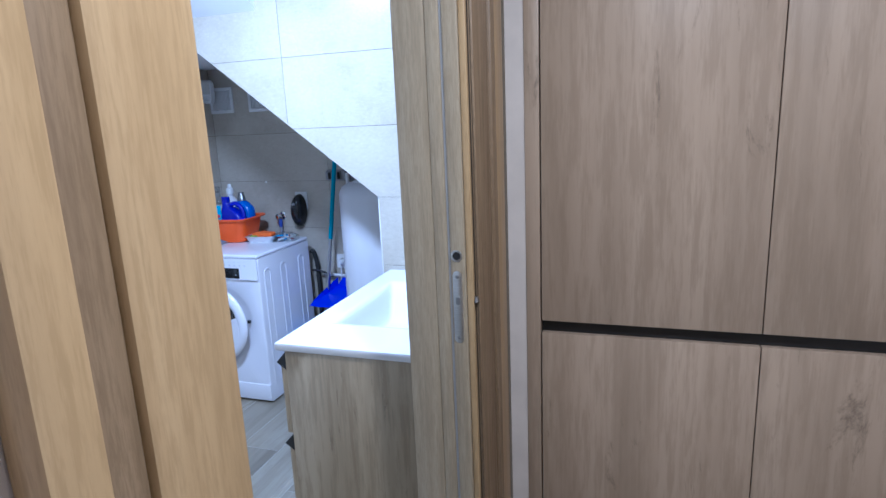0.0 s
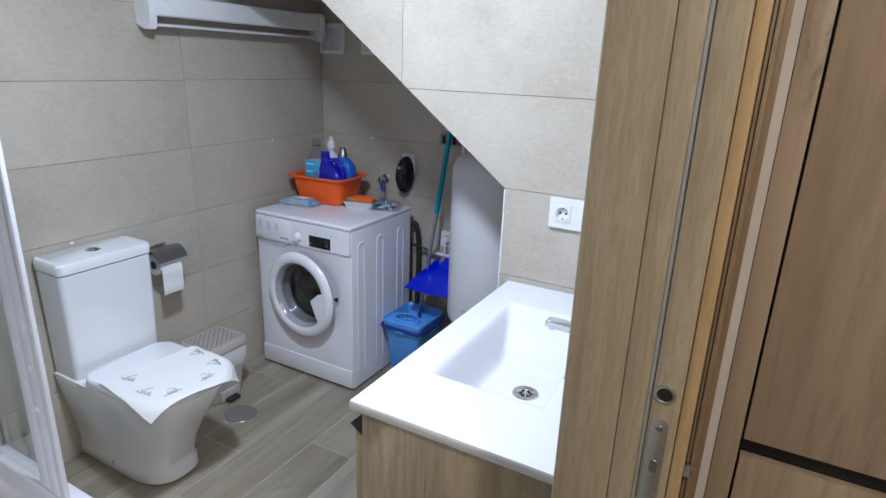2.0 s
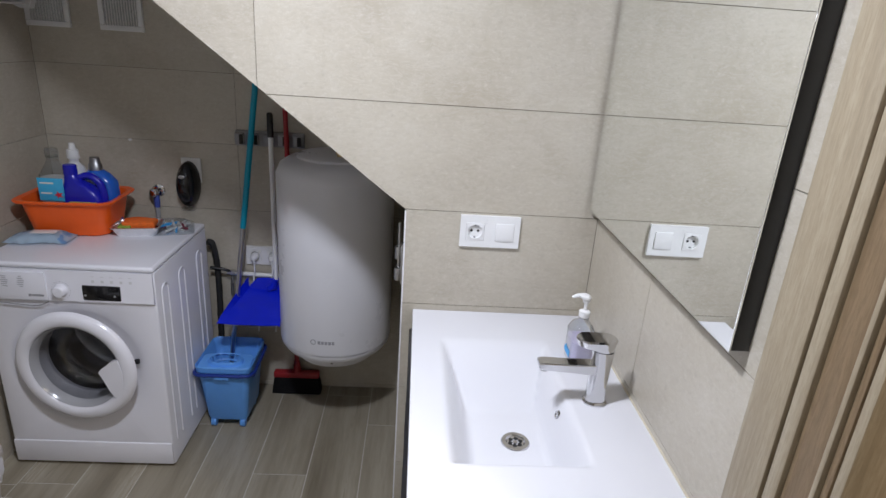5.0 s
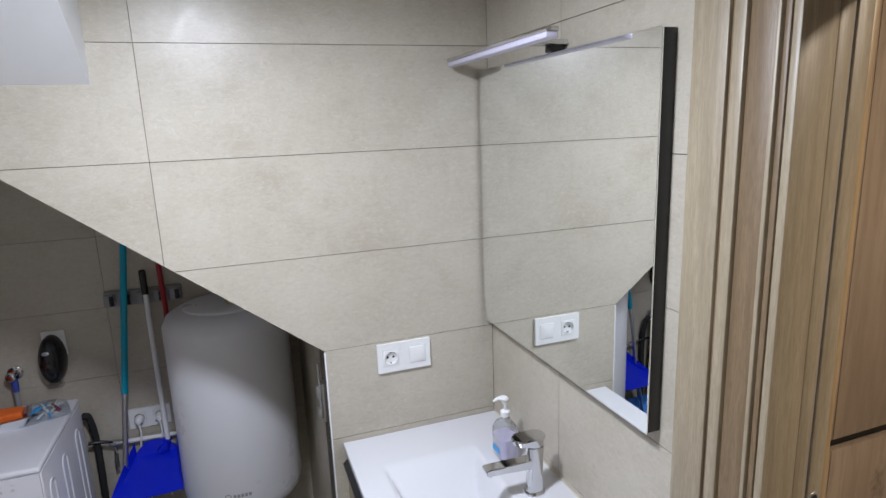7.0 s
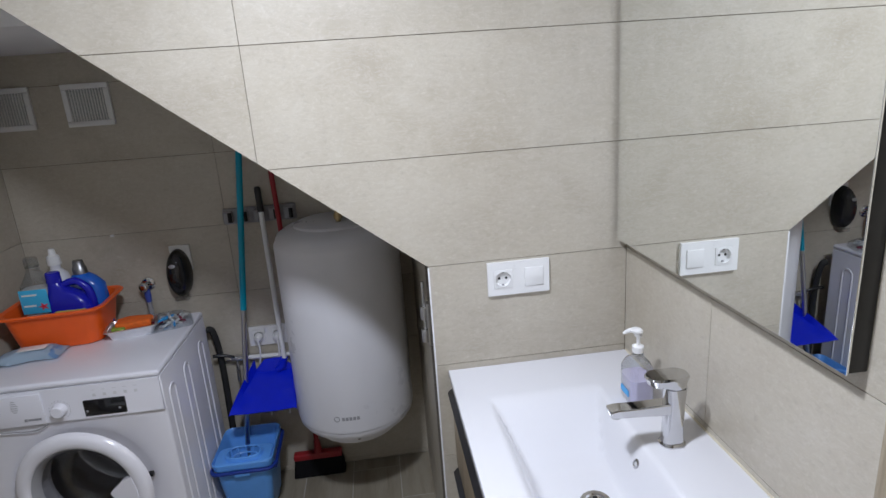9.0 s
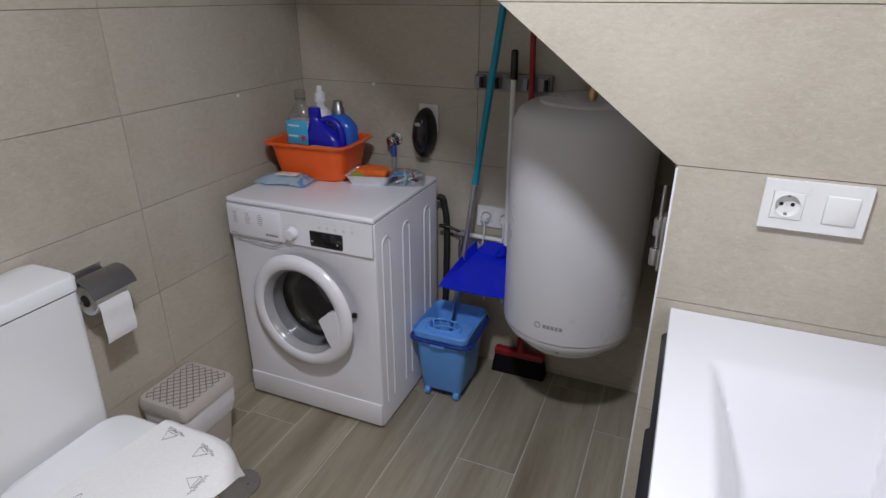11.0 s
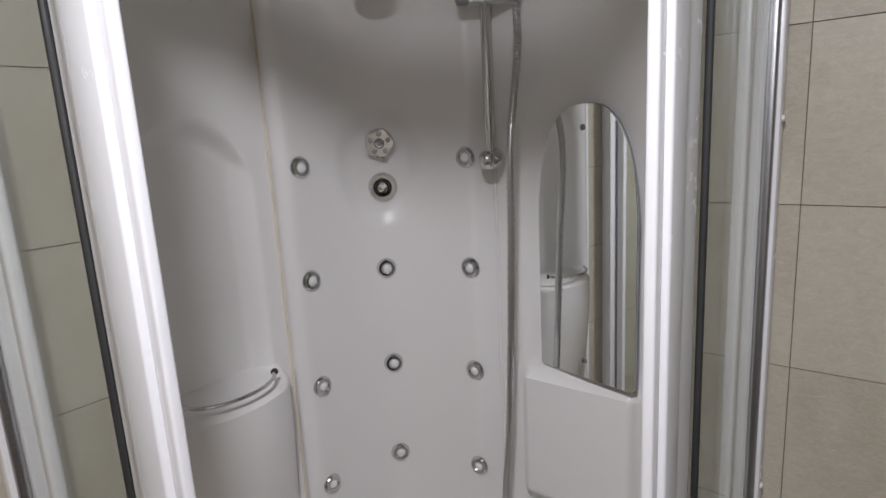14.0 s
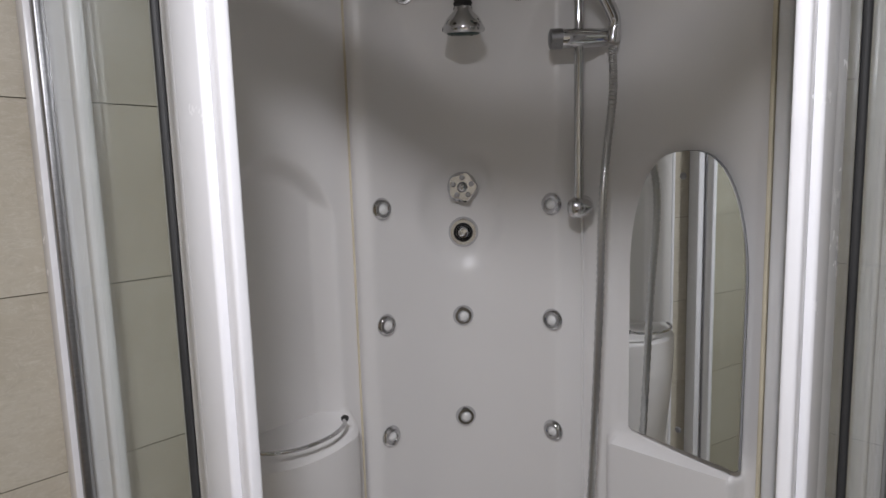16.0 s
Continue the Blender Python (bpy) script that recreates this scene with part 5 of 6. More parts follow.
dsp = thing("soap_wall_dispenser", (-1.75, N, 0.90), "glossy black oval dispenser on a pale wall plate", "dispenser")
part("wall_plate", box(-1.772, -1.690, N - 0.010, N, 1.010, 1.118, 0.003), WHITE_PLASTIC, dsp, "pale wall plate")
DSP = []
for k in range(7):
    f = k / 6
    s = math.sqrt(max(0.0, 1 - (0.98 * f) ** 2.4))
    DSP.append([(-1.742 + 0.049 * s * math.cos(a), N - 0.011 - 0.075 * f, 1.005 + 0.100 * s * math.sin(a) + 0.006 * s * math.cos(a)) for a in (2 * math.pi * i / 28 for i in range(28))])
part("shell", loft(DSP), BLACK_GLOSS, dsp, "glossy black shell", 70)
part("mark", lathe(((0, 0.001), (0.012, 0.0006), (0.013, 0)), m=facing((-1.747, N - 0.082, 1.050), (0, -1, 0.35)) @ Matrix.Diagonal((1, 0.6, 1, 1)), seg=18), STEEL_DARK, dsp)
part("lever", box(-1.772, -1.716, N - 0.055, N - 0.012, 0.892, 0.910, 0.008, 3), CLEAR, dsp)

hg = thing("cabinet_catch", (CORNER_X, 2.5, 0.95), "steel cylinder catch on the edge of the niche", "catch")
part("mount", box(CORNER_X - 0.010, CORNER_X, 2.47, 2.50, 0.945, 1.075, 0.002), STEEL, hg)
for z in (0.955, 1.025):
    part("barrel", lathe(((0, 0), (0.011, 0), (0.012, 0.004), (0.012, 0.036), (0.011, 0.04), (0, 0.04)), (CORNER_X - 0.016, 2.485, z), 18), STEEL, hg)
part("link_rod", tube(((CORNER_X - 0.016, 2.485, 0.99), (CORNER_X - 0.016, 2.485, 1.14)), 0.004), STEEL, hg)

# vents
for x0 in (-2.322, -2.036):
    x0 += 0.004 if x0 < -2.3 else 0
    vt = thing("wall_vent", (x0 + 0.085, N, 1.61), "square white louvred wall vent", "vent", "niche wall vents")
    x1, z0, z1 = x0 + 0.168, 1.612, 1.768
    for a, b, c, d in ((x0, x1, z1 - 0.020, z1), (x0, x1, z0, z0 + 0.020), (x0, x0 + 0.020, z0 + 0.0205, z1 - 0.0205), (x1 - 0.020, x1, z0 + 0.0205, z1 - 0.0205)):
        part("frame", box(a, b, N - 0.014, N, c, d, 0.002), WHITE_PLASTIC, vt)
    part("backing", box(x0 + 0.02, x1 - 0.02, N - 0.003, N - 0.0005, z0 + 0.02, z1 - 0.02), GREY_PLASTIC, vt)
    for k in range(12):
        xs = x0 + 0.026 + 0.0103 * k
        part("slat", box(xs, xs + 0.0045, N - 0.012, N - 0.0035, z0 + 0.021, z1 - 0.021), WHITE_PLASTIC, vt)

# clothes airer on the west wall
air = thing("wall_clothes_airer", (W, 2.7, 1.66), "white folded wall-mounted clothes airer", "clothes airer")
part("beam", box(W + 0.030, W + 0.078, 2.262, 3.245, 1.722, 1.803, 0.008, 3), WHITE_PLASTIC, air)
for y in (2.235, 3.235):
    part("end_bracket", prism(((W, 1.815), (W + 0.072, 1.810), (W + 0.086, 1.79), (W + 0.084, 1.70), (W + 0.072, 1.672), (W + 0.04, 1.672), (W, 1.69)), 1, y, y + 0.032), WHITE_PLASTIC, air)
for k in range(5):
    part("line_rod", tube(((W + 0.012 + 0.012 * k, 2.266, 1.695 - 0.002 * k), (W + 0.012 + 0.012 * k, 3.236, 1.695 - 0.002 * k)), 0.0038, 8), WHITE_PLASTIC, air)
part("maker_mark", box(W + 0.0782, W + 0.0786, 2.30, 2.33, 1.782, 1.787), PRINT, air)

# sealed screw holes in the tiles
for at, out in (((W, 2.926, 1.170), (1, 0, 0)), ((-1.978, N, 1.180), (0, -1, 0)), ((W, 1.860, 0.882), (1, 0, 0))):
    plug = thing("hole_filler", at, "small dab of white filler on the tiled wall", "filler", "filled holes")
    part("dab", turned(lathe(((0, 0.0025), (0.004, 0.0022), (0.007, 0.001), (0.0085, 0)), seg=14), facing(at, out) @ Matrix.Diagonal((1.0, 0.7, 1, 1))), WHITE_PLASTIC, plug)

# metal edge trims on the stair wall
setting("trim", box(CORNER_X - 0.0025, CORNER_X + 0.002, FRONT - 0.0012, FRONT + 0.008, 0, CORNER_Z - 0.004), ALU, "white metal edge trim on the niche corner", "trim")

# ---- shower cabin ----
A, B = Vector((-1.955, 0.59, 0)), Vector((-2.29, 0.945, 0))
U = (B - A).normalized()
NV = Vector((-U.y, U.x, 0)) * -1
if NV.x < 0:
    NV = -NV
LEN = (B - A).length
TRAY, CAB_TOP = 0.20, 2.075
EX, NY = -1.421, 1.487
EX_IN, NY_IN = -1.455, 1.455
cab = thing("shower_cabin", (-1.9, 1.02, 0), "white acrylic corner hydromassage shower cabin with sliding glass doors", "shower")


def clamp01(v):
    return min(max(v, 0.0), 1.0)


def ease(v):
    v = clamp01(v)
    return v * v * (3 - 2 * v)


def sheet(nu, nv, f):
    bm = bmesh.new()
    g = [[bm.verts.new(f(i / nu, j / nv)) for j in range(nv + 1)] for i in range(nu + 1)]
    for i in range(nu):
        for j in range(nv):
            bm.faces.new((g[i][j], g[i + 1][j], g[i + 1][j + 1], g[i][j + 1]))
    return bm


def on_column(s, z, out=0.0):
    return A + U * s + NV * (column_depth(s, z) + out) + Vector((0, 0, z))


def column_depth(s, z):
    """Relief of the middle panel: a hollow column, a hood whose underside runs down to a point, and an oval dish for the valves."""
    c = LEN / 2 - 0.008
    q = clamp01(abs(s - c) / 0.195)
    base = 0.034 - 0.068 * s
    hollow = base - 0.092 * (1 - q * q)
    under = -0.104 + 0.30 * (z - 1.70)
    gap = under - hollow
    d = hollow + (0.5 * (gap + math.sqrt(gap * gap + 0.00004)) if z > 1.60 else 0.0) * ease((1 - q) / 0.12) * ease((z - 1.62) / 0.06)
    d += 0.048 * ease((z - 1.995) / 0.06) * ease((1.12 - abs(s - c) / 0.25) / 0.6)
    r = math.hypot((s - c) / 0.090, (z - 1.560) / 0.125)
    d -= 0.012 * ease((1.16 - r) / 0.36)
    d += 0.03 * ease((0.42 - z) / 0.25)
    edge = ease(min(s, LEN - s) / 0.012)
    return d * edge


def column_normal(s, z):
    e = 0.006
    slope_s = (column_depth(s + e, z) - column_depth(s - e, z)) / (2 * e)
    slope_z = (column_depth(s, z + e) - column_depth(s, z - e)) / (2 * e)
    return (NV - U * slope_s - Vector((0, 0, slope_z))).normalized()


col = part("column_panel", sheet(56, 190, lambda u, v: on_column(LEN * u, TRAY - 0.005 + (CAB_TOP - TRAY + 0.01) * v)), ACRYLIC, cab, "moulded middle panel", 60)


def left_depth(x, z):
    """Relief of the side panel with an arched shelf recess and a bowed shelf under it."""
    cx, w = -1.775, 0.136
    top = 1.51 + 0.175 * math.sqrt(max(0.0, 1 - ((x - cx) / w) ** 2)) if abs(x - cx) < w else -1
    rec = 0.0
    if z > 1.10 and top > 0:
        edge = min(w - abs(x - cx), (top - z))
        rec = ease(edge / 0.045) * ease((z - 1.125) / 0.012)
    d = -0.040 * rec
    bow = math.sqrt(max(0.0, 1 - ((x - cx) / 0.150) ** 2))
    d += 0.100 * bow * ease((1.136 - z) / 0.022) * ease((z - 0.45) / 0.62)
    return d


part("side_panel", sheet(76, 220, lambda u, v: Vector((-1.955 + 0.350 * u, 0.59 + left_depth(-1.955 + 0.350 * u, TRAY + (CAB_TOP - TRAY) * v), TRAY + (CAB_TOP - TRAY) * v))), ACRYLIC, cab, "moulded side panel with an arched shelf recess", 60)
part("shelf_rail", tube(smooth_path(((-1.862, 0.652, 1.154), (-1.845, 0.673, 1.151), (-1.81, 0.688, 1.148), (-1.765, 0.692, 1.147), (-1.72, 0.684, 1.147), (-1.685, 0.662, 1.148), (-1.668, 0.635, 1.150))), 0.0042, 10), CHROME, cab, "chrome shelf rail")
part("rail_rosette", lathe(((0, 0.006), (0.006, 0.005), (0.008, 0)), m=facing((-1.862, 0.654, 1.154), (0.7, 1, 0)), seg=14), BLACK, cab)


def right_depth(y, z):
    """Relief of the other side panel: a boxed part below the mirror."""
    return 0.028 * ease(min((y - 1.004) / 0.02, (1.284 - y) / 0.025)) * ease(min((1.085 - z) / 0.012, (z - 0.768) / 0.012)) - 0.006 * ease(min((y - 1.01) / 0.02, (1.30 - y) / 0.02)) * ease((z - 1.09) / 0.02) * ease((1.72 - z) / 0.05)


part("side_panel", sheet(46, 170, lambda u, v: Vector((-2.29 + right_depth(0.945 + 0.365 * u, TRAY + (CAB_TOP - TRAY) * v), 0.945 + 0.365 * u, TRAY + (CAB_TOP - TRAY) * v))), ACRYLIC, cab, smooth=60)
for p, q in ((A, 0), (B, 1)):
    part("panel_seam", tube(((p.x + 0.002, p.y + 0.002, TRAY), (p.x + 0.002, p.y + 0.002, CAB_TOP)), 0.0035, 8), YELLOWED if q == 0 else ACRYLIC, cab)
part("edge_flange", box(W + 0.001, W + 0.052, 1.311, 1.332, TRAY, CAB_TOP, 0.006, 3), ALU, cab)
part("edge_sealant", box(W + 0.04, W + 0.052, 1.303, 1.310, TRAY, CAB_TOP, 0.002), YELLOWED, cab, "yellowed sealant line")
part("edge_flange", box(-1.606, -1.588, S + 0.001, S + 0.052, TRAY, CAB_TOP, 0.006, 3), ALU, cab)
part("roof", sheet(26, 26, lambda u, v: Vector((W + 0.01 + (EX - W - 0.02) * u, S + 0.01 + (NY - S - 0.02) * v, CAB_TOP + 0.002 + 0.085 * math.sin(math.pi * u) ** 0.7 * math.sin(math.pi * v) ** 0.7))), ROOF, cab, "domed white roof", 60)
part("cornice", tube(smooth_path(((-1.605, 0.593, CAB_TOP), (-1.75, 0.593, CAB_TOP), tuple(A + NV * 0.003 + Vector((0, 0, CAB_TOP))), tuple(on_column(0.12, CAB_TOP, 0.002)), tuple(on_column(LEN / 2, CAB_TOP, 0.002)), tuple(on_column(0.37, CAB_TOP, 0.002)), (-2.285, 0.95, CAB_TOP), (-2.285, 1.15, CAB_TOP), (-2.285, 1.30, CAB_TOP))), 0.006, 8), ACRYLIC, cab)


def corner_ring(inset, z, n=8):
    """The tray's outline, with its free corner rounded."""
    x0, x1, y0, y1, r = W + 0.001 + inset, -1.406 - inset, S + 0.001 + inset, 1.502 - inset, max(0.075 - inset, 0.02)
    pts = [(x0, y0, z), (x1, y0, z)]
    for k in range(n + 1):
        a = math.pi / 2 * k / n
        pts.append((x1 - r + r * math.cos(a), y1 - r + r * math.sin(a), z))
    return pts + [(x0, y1, z)]


part("tray", loft([corner_ring(i, z) for i, z in ((0.010, 0.002), (0.010, 0.155), (0.0, 0.160), (0.0, 0.190), (0.004, 0.198), (0.016, 0.198), (0.020, 0.190), (0.042, 0.190), (0.050, 0.186), (0.060, 0.150), (0.085, 0.128), (0.2, 0.120))]), ACRYLIC, cab, "raised white shower tray")
part("apron", prism(((-1.4155, S + 0.01), (-1.3960, S + 0.01), (-1.3960, 1.490), (-1.4155, 1.490)), 2, 0.002, 0.150), ALU, cab, "white front apron")
RZ = 2.062
rails = []
for z0, z1 in ((0.199, 0.226), (RZ, RZ + 0.055)):
    part("rail", box(W + 0.04, EX + 0.012, NY_IN - 0.014, NY + 0.012, z0, z1, 0.004), ALU, cab)
    part("rail", box(EX_IN - 0.014, EX + 0.012, S + 0.04, NY_IN - 0.0145, z0, z1, 0.004), ALU, cab)
part("wall_profile", box(W + 0.001, W + 0.040, NY_IN - 0.006, NY + 0.014, 0.199, RZ + 0.055, 0.003), ALU, cab)
part("wall_profile", box(EX_IN - 0.006, EX + 0.016, S + 0.001, S + 0.040, 0.199, RZ + 0.055, 0.003), ALU, cab)
G0, G1 = 0.226, RZ


def pane_part(name, bm, label):
    ob = part(name, bm, PANE, cab, label)
    ob.visible_shadow = False
    return ob


pane_part("fixed_pane", box(W + 0.040, -1.882, NY - 0.0025, NY + 0.0025, G0, G1), "fixed clear glass pane")
pane_part("fixed_pane", box(EX - 0.0025, EX + 0.0025, S + 0.040, 1.008, G0, G1), "fixed clear glass pane")
pane_part("door_pane", box(W + 0.075, -1.945, NY_IN - 0.0025, NY_IN + 0.0025, G0 + 0.012, G1 - 0.012), "sliding clear glass door, pushed open")
pane_part("door_pane", box(EX_IN - 0.0025, EX_IN + 0.0025, S + 0.075, 0.925, G0 + 0.012, G1 - 0.012), "sliding clear glass door, pushed open")
for x0, x1, y0, y1, m_, lab in (
        # north side: fixed pane's seal, then the broad door stile in three steps
        (-1.882, -1.877, NY - 0.004, NY + 0.004, RUBBER, "black seal"),
        (-1.945, -1.880, NY_IN - 0.010, NY_IN + 0.008, ALU, "broad white door stile"), (-1.8795, -1.826, NY_IN - 0.014, NY_IN + 0.012, ALU, ""), (-1.8255, -1.803, NY_IN - 0.010, NY_IN + 0.004, ALU, ""),
        (W + 0.0405, W + 0.058, NY - 0.008, NY + 0.008, STEEL_DARK, "grey inner stile"), (W + 0.0745, W + 0.100, NY_IN - 0.010, NY_IN + 0.010, ALU, "white inner stile"),
        # east side
        (EX - 0.004, EX + 0.004, 1.008, 1.013, RUBBER, "black seal"),
        (EX_IN - 0.010, EX_IN + 0.008, 0.925, 0.985, ALU, "broad white door stile"), (EX_IN - 0.014, EX_IN + 0.012, 0.9855, 1.046, ALU, ""), (EX_IN - 0.010, EX_IN + 0.004, 1.0465, 1.070, ALU, ""),
        (EX - 0.008, EX + 0.008, S + 0.0405, S + 0.058, STEEL_DARK, "grey inner stile"), (EX_IN - 0.010, EX_IN + 0.010, S + 0.0745, S + 0.100, ALU, "white inner stile")):
    part("stile", box(x0, x1, y0, y1, G0 + 0.004, G1 - 0.004, 0.004, 3), m_, cab, lab)
for x, y, d in ((W + 0.02, NY + 0.0135, (0, 1, 0)), (W + 0.02, NY_IN - 0.0055, (0, -1, 0))):
    for z in (0.30, 0.95, 1.62):
        part("screw_cap", lathe(((0, 0.005), (0.005, 0.004), (0.0065, 0)), m=facing((x, y, z), d), seg=12), WHITE_PLASTIC, cab)

# fittings on the shower panels


def jet(s, z):
    n = column_normal(s, z)
    m = facing(on_column(s, z) + n * 0.001, n)
    j = part("massage_jet", lathe(((0.010, 0.004), (0.013, 0.0075), (0.0185, 0.0075), (0.0225, 0.004), (0.024, 0)), m=m, seg=28), CHROME, cab, "chrome massage jet")
    part("nozzle", lathe(((0, 0.009), (0.006, 0.0085), (0.010, 0.005), (0.0105, 0.002)), m=m @ Matrix.Translation((0.001, -0.001, 0)), seg=20), WHITE_PLASTIC, j)


for z in (1.571, 1.320, 1.068, 0.817):
    jet(0.063, z)
    jet(0.424, z)
for z in (1.317, 1.076, 0.833):
    jet(0.231, z)
for s in (0.124, 0.360):
    p = on_column(s, 2.008, 0.001)
    m = facing(p, NV + Vector((0, 0, -0.9)))
    j = part("massage_jet", lathe(((0.010, 0.004), (0.012, 0.007), (0.017, 0.007), (0.021, 0.003), (0.022, 0)), m=m, seg=28), CHROME, cab)
    part("nozzle", lathe(((0, 0.009), (0.006, 0.008), (0.010, 0.004)), m=m, seg=18), WHITE_PLASTIC, j)
v1 = facing(on_column(0.236, 1.611, 0.0), NV)
valve = part("diverter_knob", loft([[v1 @ Vector((rr * (1 + w * math.cos(5 * a)) * math.cos(a), rr * (1 + w * math.cos(5 * a)) * math.sin(a), z)) for a in (2 * math.pi * k / 60 for k in range(60))] for z, rr, w in ((0, 0.034, 0), (0.004, 0.034, 0), (0.008, 0.031, 0.04), (0.026, 0.032, 0.09), (0.030, 0.029, 0.09))]), CHROME, cab, "chrome lobed diverter knob")
for k in range(5):
    a = 2 * math.pi * (k + 0.25) / 5
    part("knob_dimple", lathe(((0, 0.0015), (0.005, 0.001), (0.006, 0)), m=v1 @ Matrix.Translation((0.021 * math.cos(a), 0.021 * math.sin(a), 0.030)), seg=12), STEEL_DARK, valve)
part("knob_cap", lathe(((0, 0.012), (0.006, 0.010), (0.011, 0.003), (0.012, 0)), m=v1 @ Matrix.Translation((0, 0, 0.030)), seg=20), CHROME, valve)
v2 = facing(on_column(0.236, 1.509, 0.0), NV)
mixer = part("mixer_knob", lathe(((0.018, 0.004), (0.020, 0.010), (0.029, 0.010), (0.034, 0.004), (0.035, 0)), m=v2), CHROME, cab, "chrome mixer knob with a black ring")
part("black_ring", lathe(((0.0165, 0.014), (0.0215, 0.014), (0.0225, 0.004), (0.016, 0.004)), m=v2), BLACK, mixer)
part("pointer", lathe(((0, 0.036), (0.010, 0.034), (0.014, 0.024), (0.0155, 0.006)), m=v2, seg=20), CHROME, mixer)

# fixed shower head under the hood
hb = A + U * 0.244 + NV * 0.040
head = part("fixed_head", lathe(((0, 0.0), (0.036, 0.0), (0.041, 0.004), (0.041, 0.012), (0.033, 0.028), (0.018, 0.042), (0.016, 0.050), (0, 0.050)), m=Matrix.Translation((hb.x, hb.y, 1.916)) @ Matrix.Rotation(radians(9), 4, (U.x, U.y, 0)), seg=36), CHROME, cab, "chrome fixed shower head")
part("face_plate", lathe(((0, -0.002), (0.030, -0.002), (0.034, 0.0005)), m=Matrix.Translation((hb.x, hb.y, 1.916)) @ Matrix.Rotation(radians(9), 4, (U.x, U.y, 0)), seg=28), GREEN_RUBBER, head)
for k in range(6):
    a = 2 * math.pi * k / 6 + 0.3
    part("grip_dot", lathe(((0, 0.0012), (0.004, 0.001), (0.005, 0)), m=facing((hb.x + 0.0405 * math.cos(a), hb.y + 0.0405 * math.sin(a), 1.924), (math.cos(a), math.sin(a), 0)), seg=10), BLACK, head)
part("gaiter", loft([[(hb.x + r * math.cos(a), hb.y + r * math.sin(a), z) for a in (2 * math.pi * i / 20 for i in range(20))] for z, r in [(1.963 + 0.005 * k, 0.0165 if k % 2 else 0.019) for k in range(13)]]), RUBBER, cab, "black ribbed neck")

# riser bar with the hand shower
def off_panel(s, z, out):
    return A + U * s + NV * out + Vector((0, 0, z))


bar_lo, bar_hi = off_panel(0.468, 1.565, 0.060), off_panel(0.468, 2.035, 0.060)
riser = part("riser_bar", tube((bar_lo, bar_hi + Vector((0, 0, 0.02))), 0.0095, 16), CHROME, cab, "chrome riser bar")
for p in (bar_lo, bar_hi):
    part("bar_bracket", tube((p - U * 0.023, p - U * 0.020, p - U * 0.012, p, p + U * 0.012 - NV * 0.004, p + U * 0.018 - NV * 0.02, p + U * 0.020 - NV * 0.05), [0.008, 0.015, 0.0205, 0.0215, 0.018, 0.016, 0.023], 20), CHROME, riser)
sl = off_panel(0.468, 1.895, 0.060)
part("slider", tube((sl - U * 0.046, sl - U * 0.040, sl - U * 0.016, sl + U * 0.016, sl + U * 0.056), [0.016, 0.0185, 0.0185, 0.019, 0.016], 20), CHROME, riser)
part("slider_knob", tube((sl - U * 0.058, sl - U * 0.055, sl - U * 0.033), [0.013, 0.0195, 0.0195], 24), STEEL_DARK, riser, "ribbed clamp knob")
hs = thing("hand_shower", tuple(sl), "chrome hand shower with dark green face in its holder", "hand shower")
h0, h1 = sl + U * 0.060 + NV * 0.02 - Vector((0, 0, 0.015)), sl - U * 0.034 + NV * 0.085 + Vector((0, 0, 0.168))
part("handle", tube(smooth_path((h0, h0 + Vector((0, 0, 0.05)) + NV * 0.004, h0.lerp(h1, 0.6) + Vector((0, 0, 0.018)), h1)), [0.0115] * 6 + [0.0125] * 6 + [0.0155] * 7, 18), CHROME, hs)
hm = facing(h1 - U * 0.020 + NV * 0.016 + Vector((0, 0, 0.004)), NV * 0.60 + Vector((0, 0, -0.78)) - U * 0.30)
part("head", lathe(((0, -0.030), (0.022, -0.027), (0.037, -0.014), (0.044, 0.0), (0.044, 0.010), (0.038, 0.015)), m=hm, seg=36), CHROME, hs)
fp = part("face_plate", lathe(((0, 0.016), (0.034, 0.0155), (0.038, 0.0125)), m=hm, seg=32), GREEN_RUBBER, hs, "dark green face")
for k in range(8):
    a = 2 * math.pi * k / 8
    part("spray_ring", lathe(((0.0022, 0.0005), (0.0028, 0.0012), (0.0042, 0.0012), (0.0046, 0)), m=hm @ Matrix.Translation((0.021 * math.cos(a), 0.021 * math.sin(a), 0.0158)), seg=12), plain("pale_green_rubber", (0.12, 0.35, 0.30), 0.4) if k == 0 else bpy.data.materials["pale_green_rubber"], fp)
for k in range(7):
    a = 2 * math.pi * k / 7
    part("grip_dot", lathe(((0, 0.0012), (0.005, 0.001), (0.006, 0)), m=hm @ Matrix.Translation((0.0440 * math.cos(a), 0.0440 * math.sin(a), 0.003)) @ Vector((math.cos(a), math.sin(a), 0)).to_track_quat("Z", "Y").to_matrix().to_4x4(), seg=10), BLACK, hs)
hose_pts = smooth_path((h0 - Vector((0, 0, 0.006)), h0 + NV * 0.004 - Vector((0, 0, 0.10)), Vector((-2.200, 1.043, 1.60)), Vector((-2.203, 1.034, 1.37)), Vector((-2.205, 1.016, 1.0)), Vector((-2.208, 0.996, 0.78)), Vector((-2.212, 1.006, 0.65)), Vector((-2.215, 1.040, 0.605)), Vector((-2.222, 1.088, 0.64)), Vector((-2.245, 1.115, 0.775))), 34)
part("hose", tube(hose_pts, 0.0068, 10, 0.26), STEEL, hs, "ribbed steel hose")

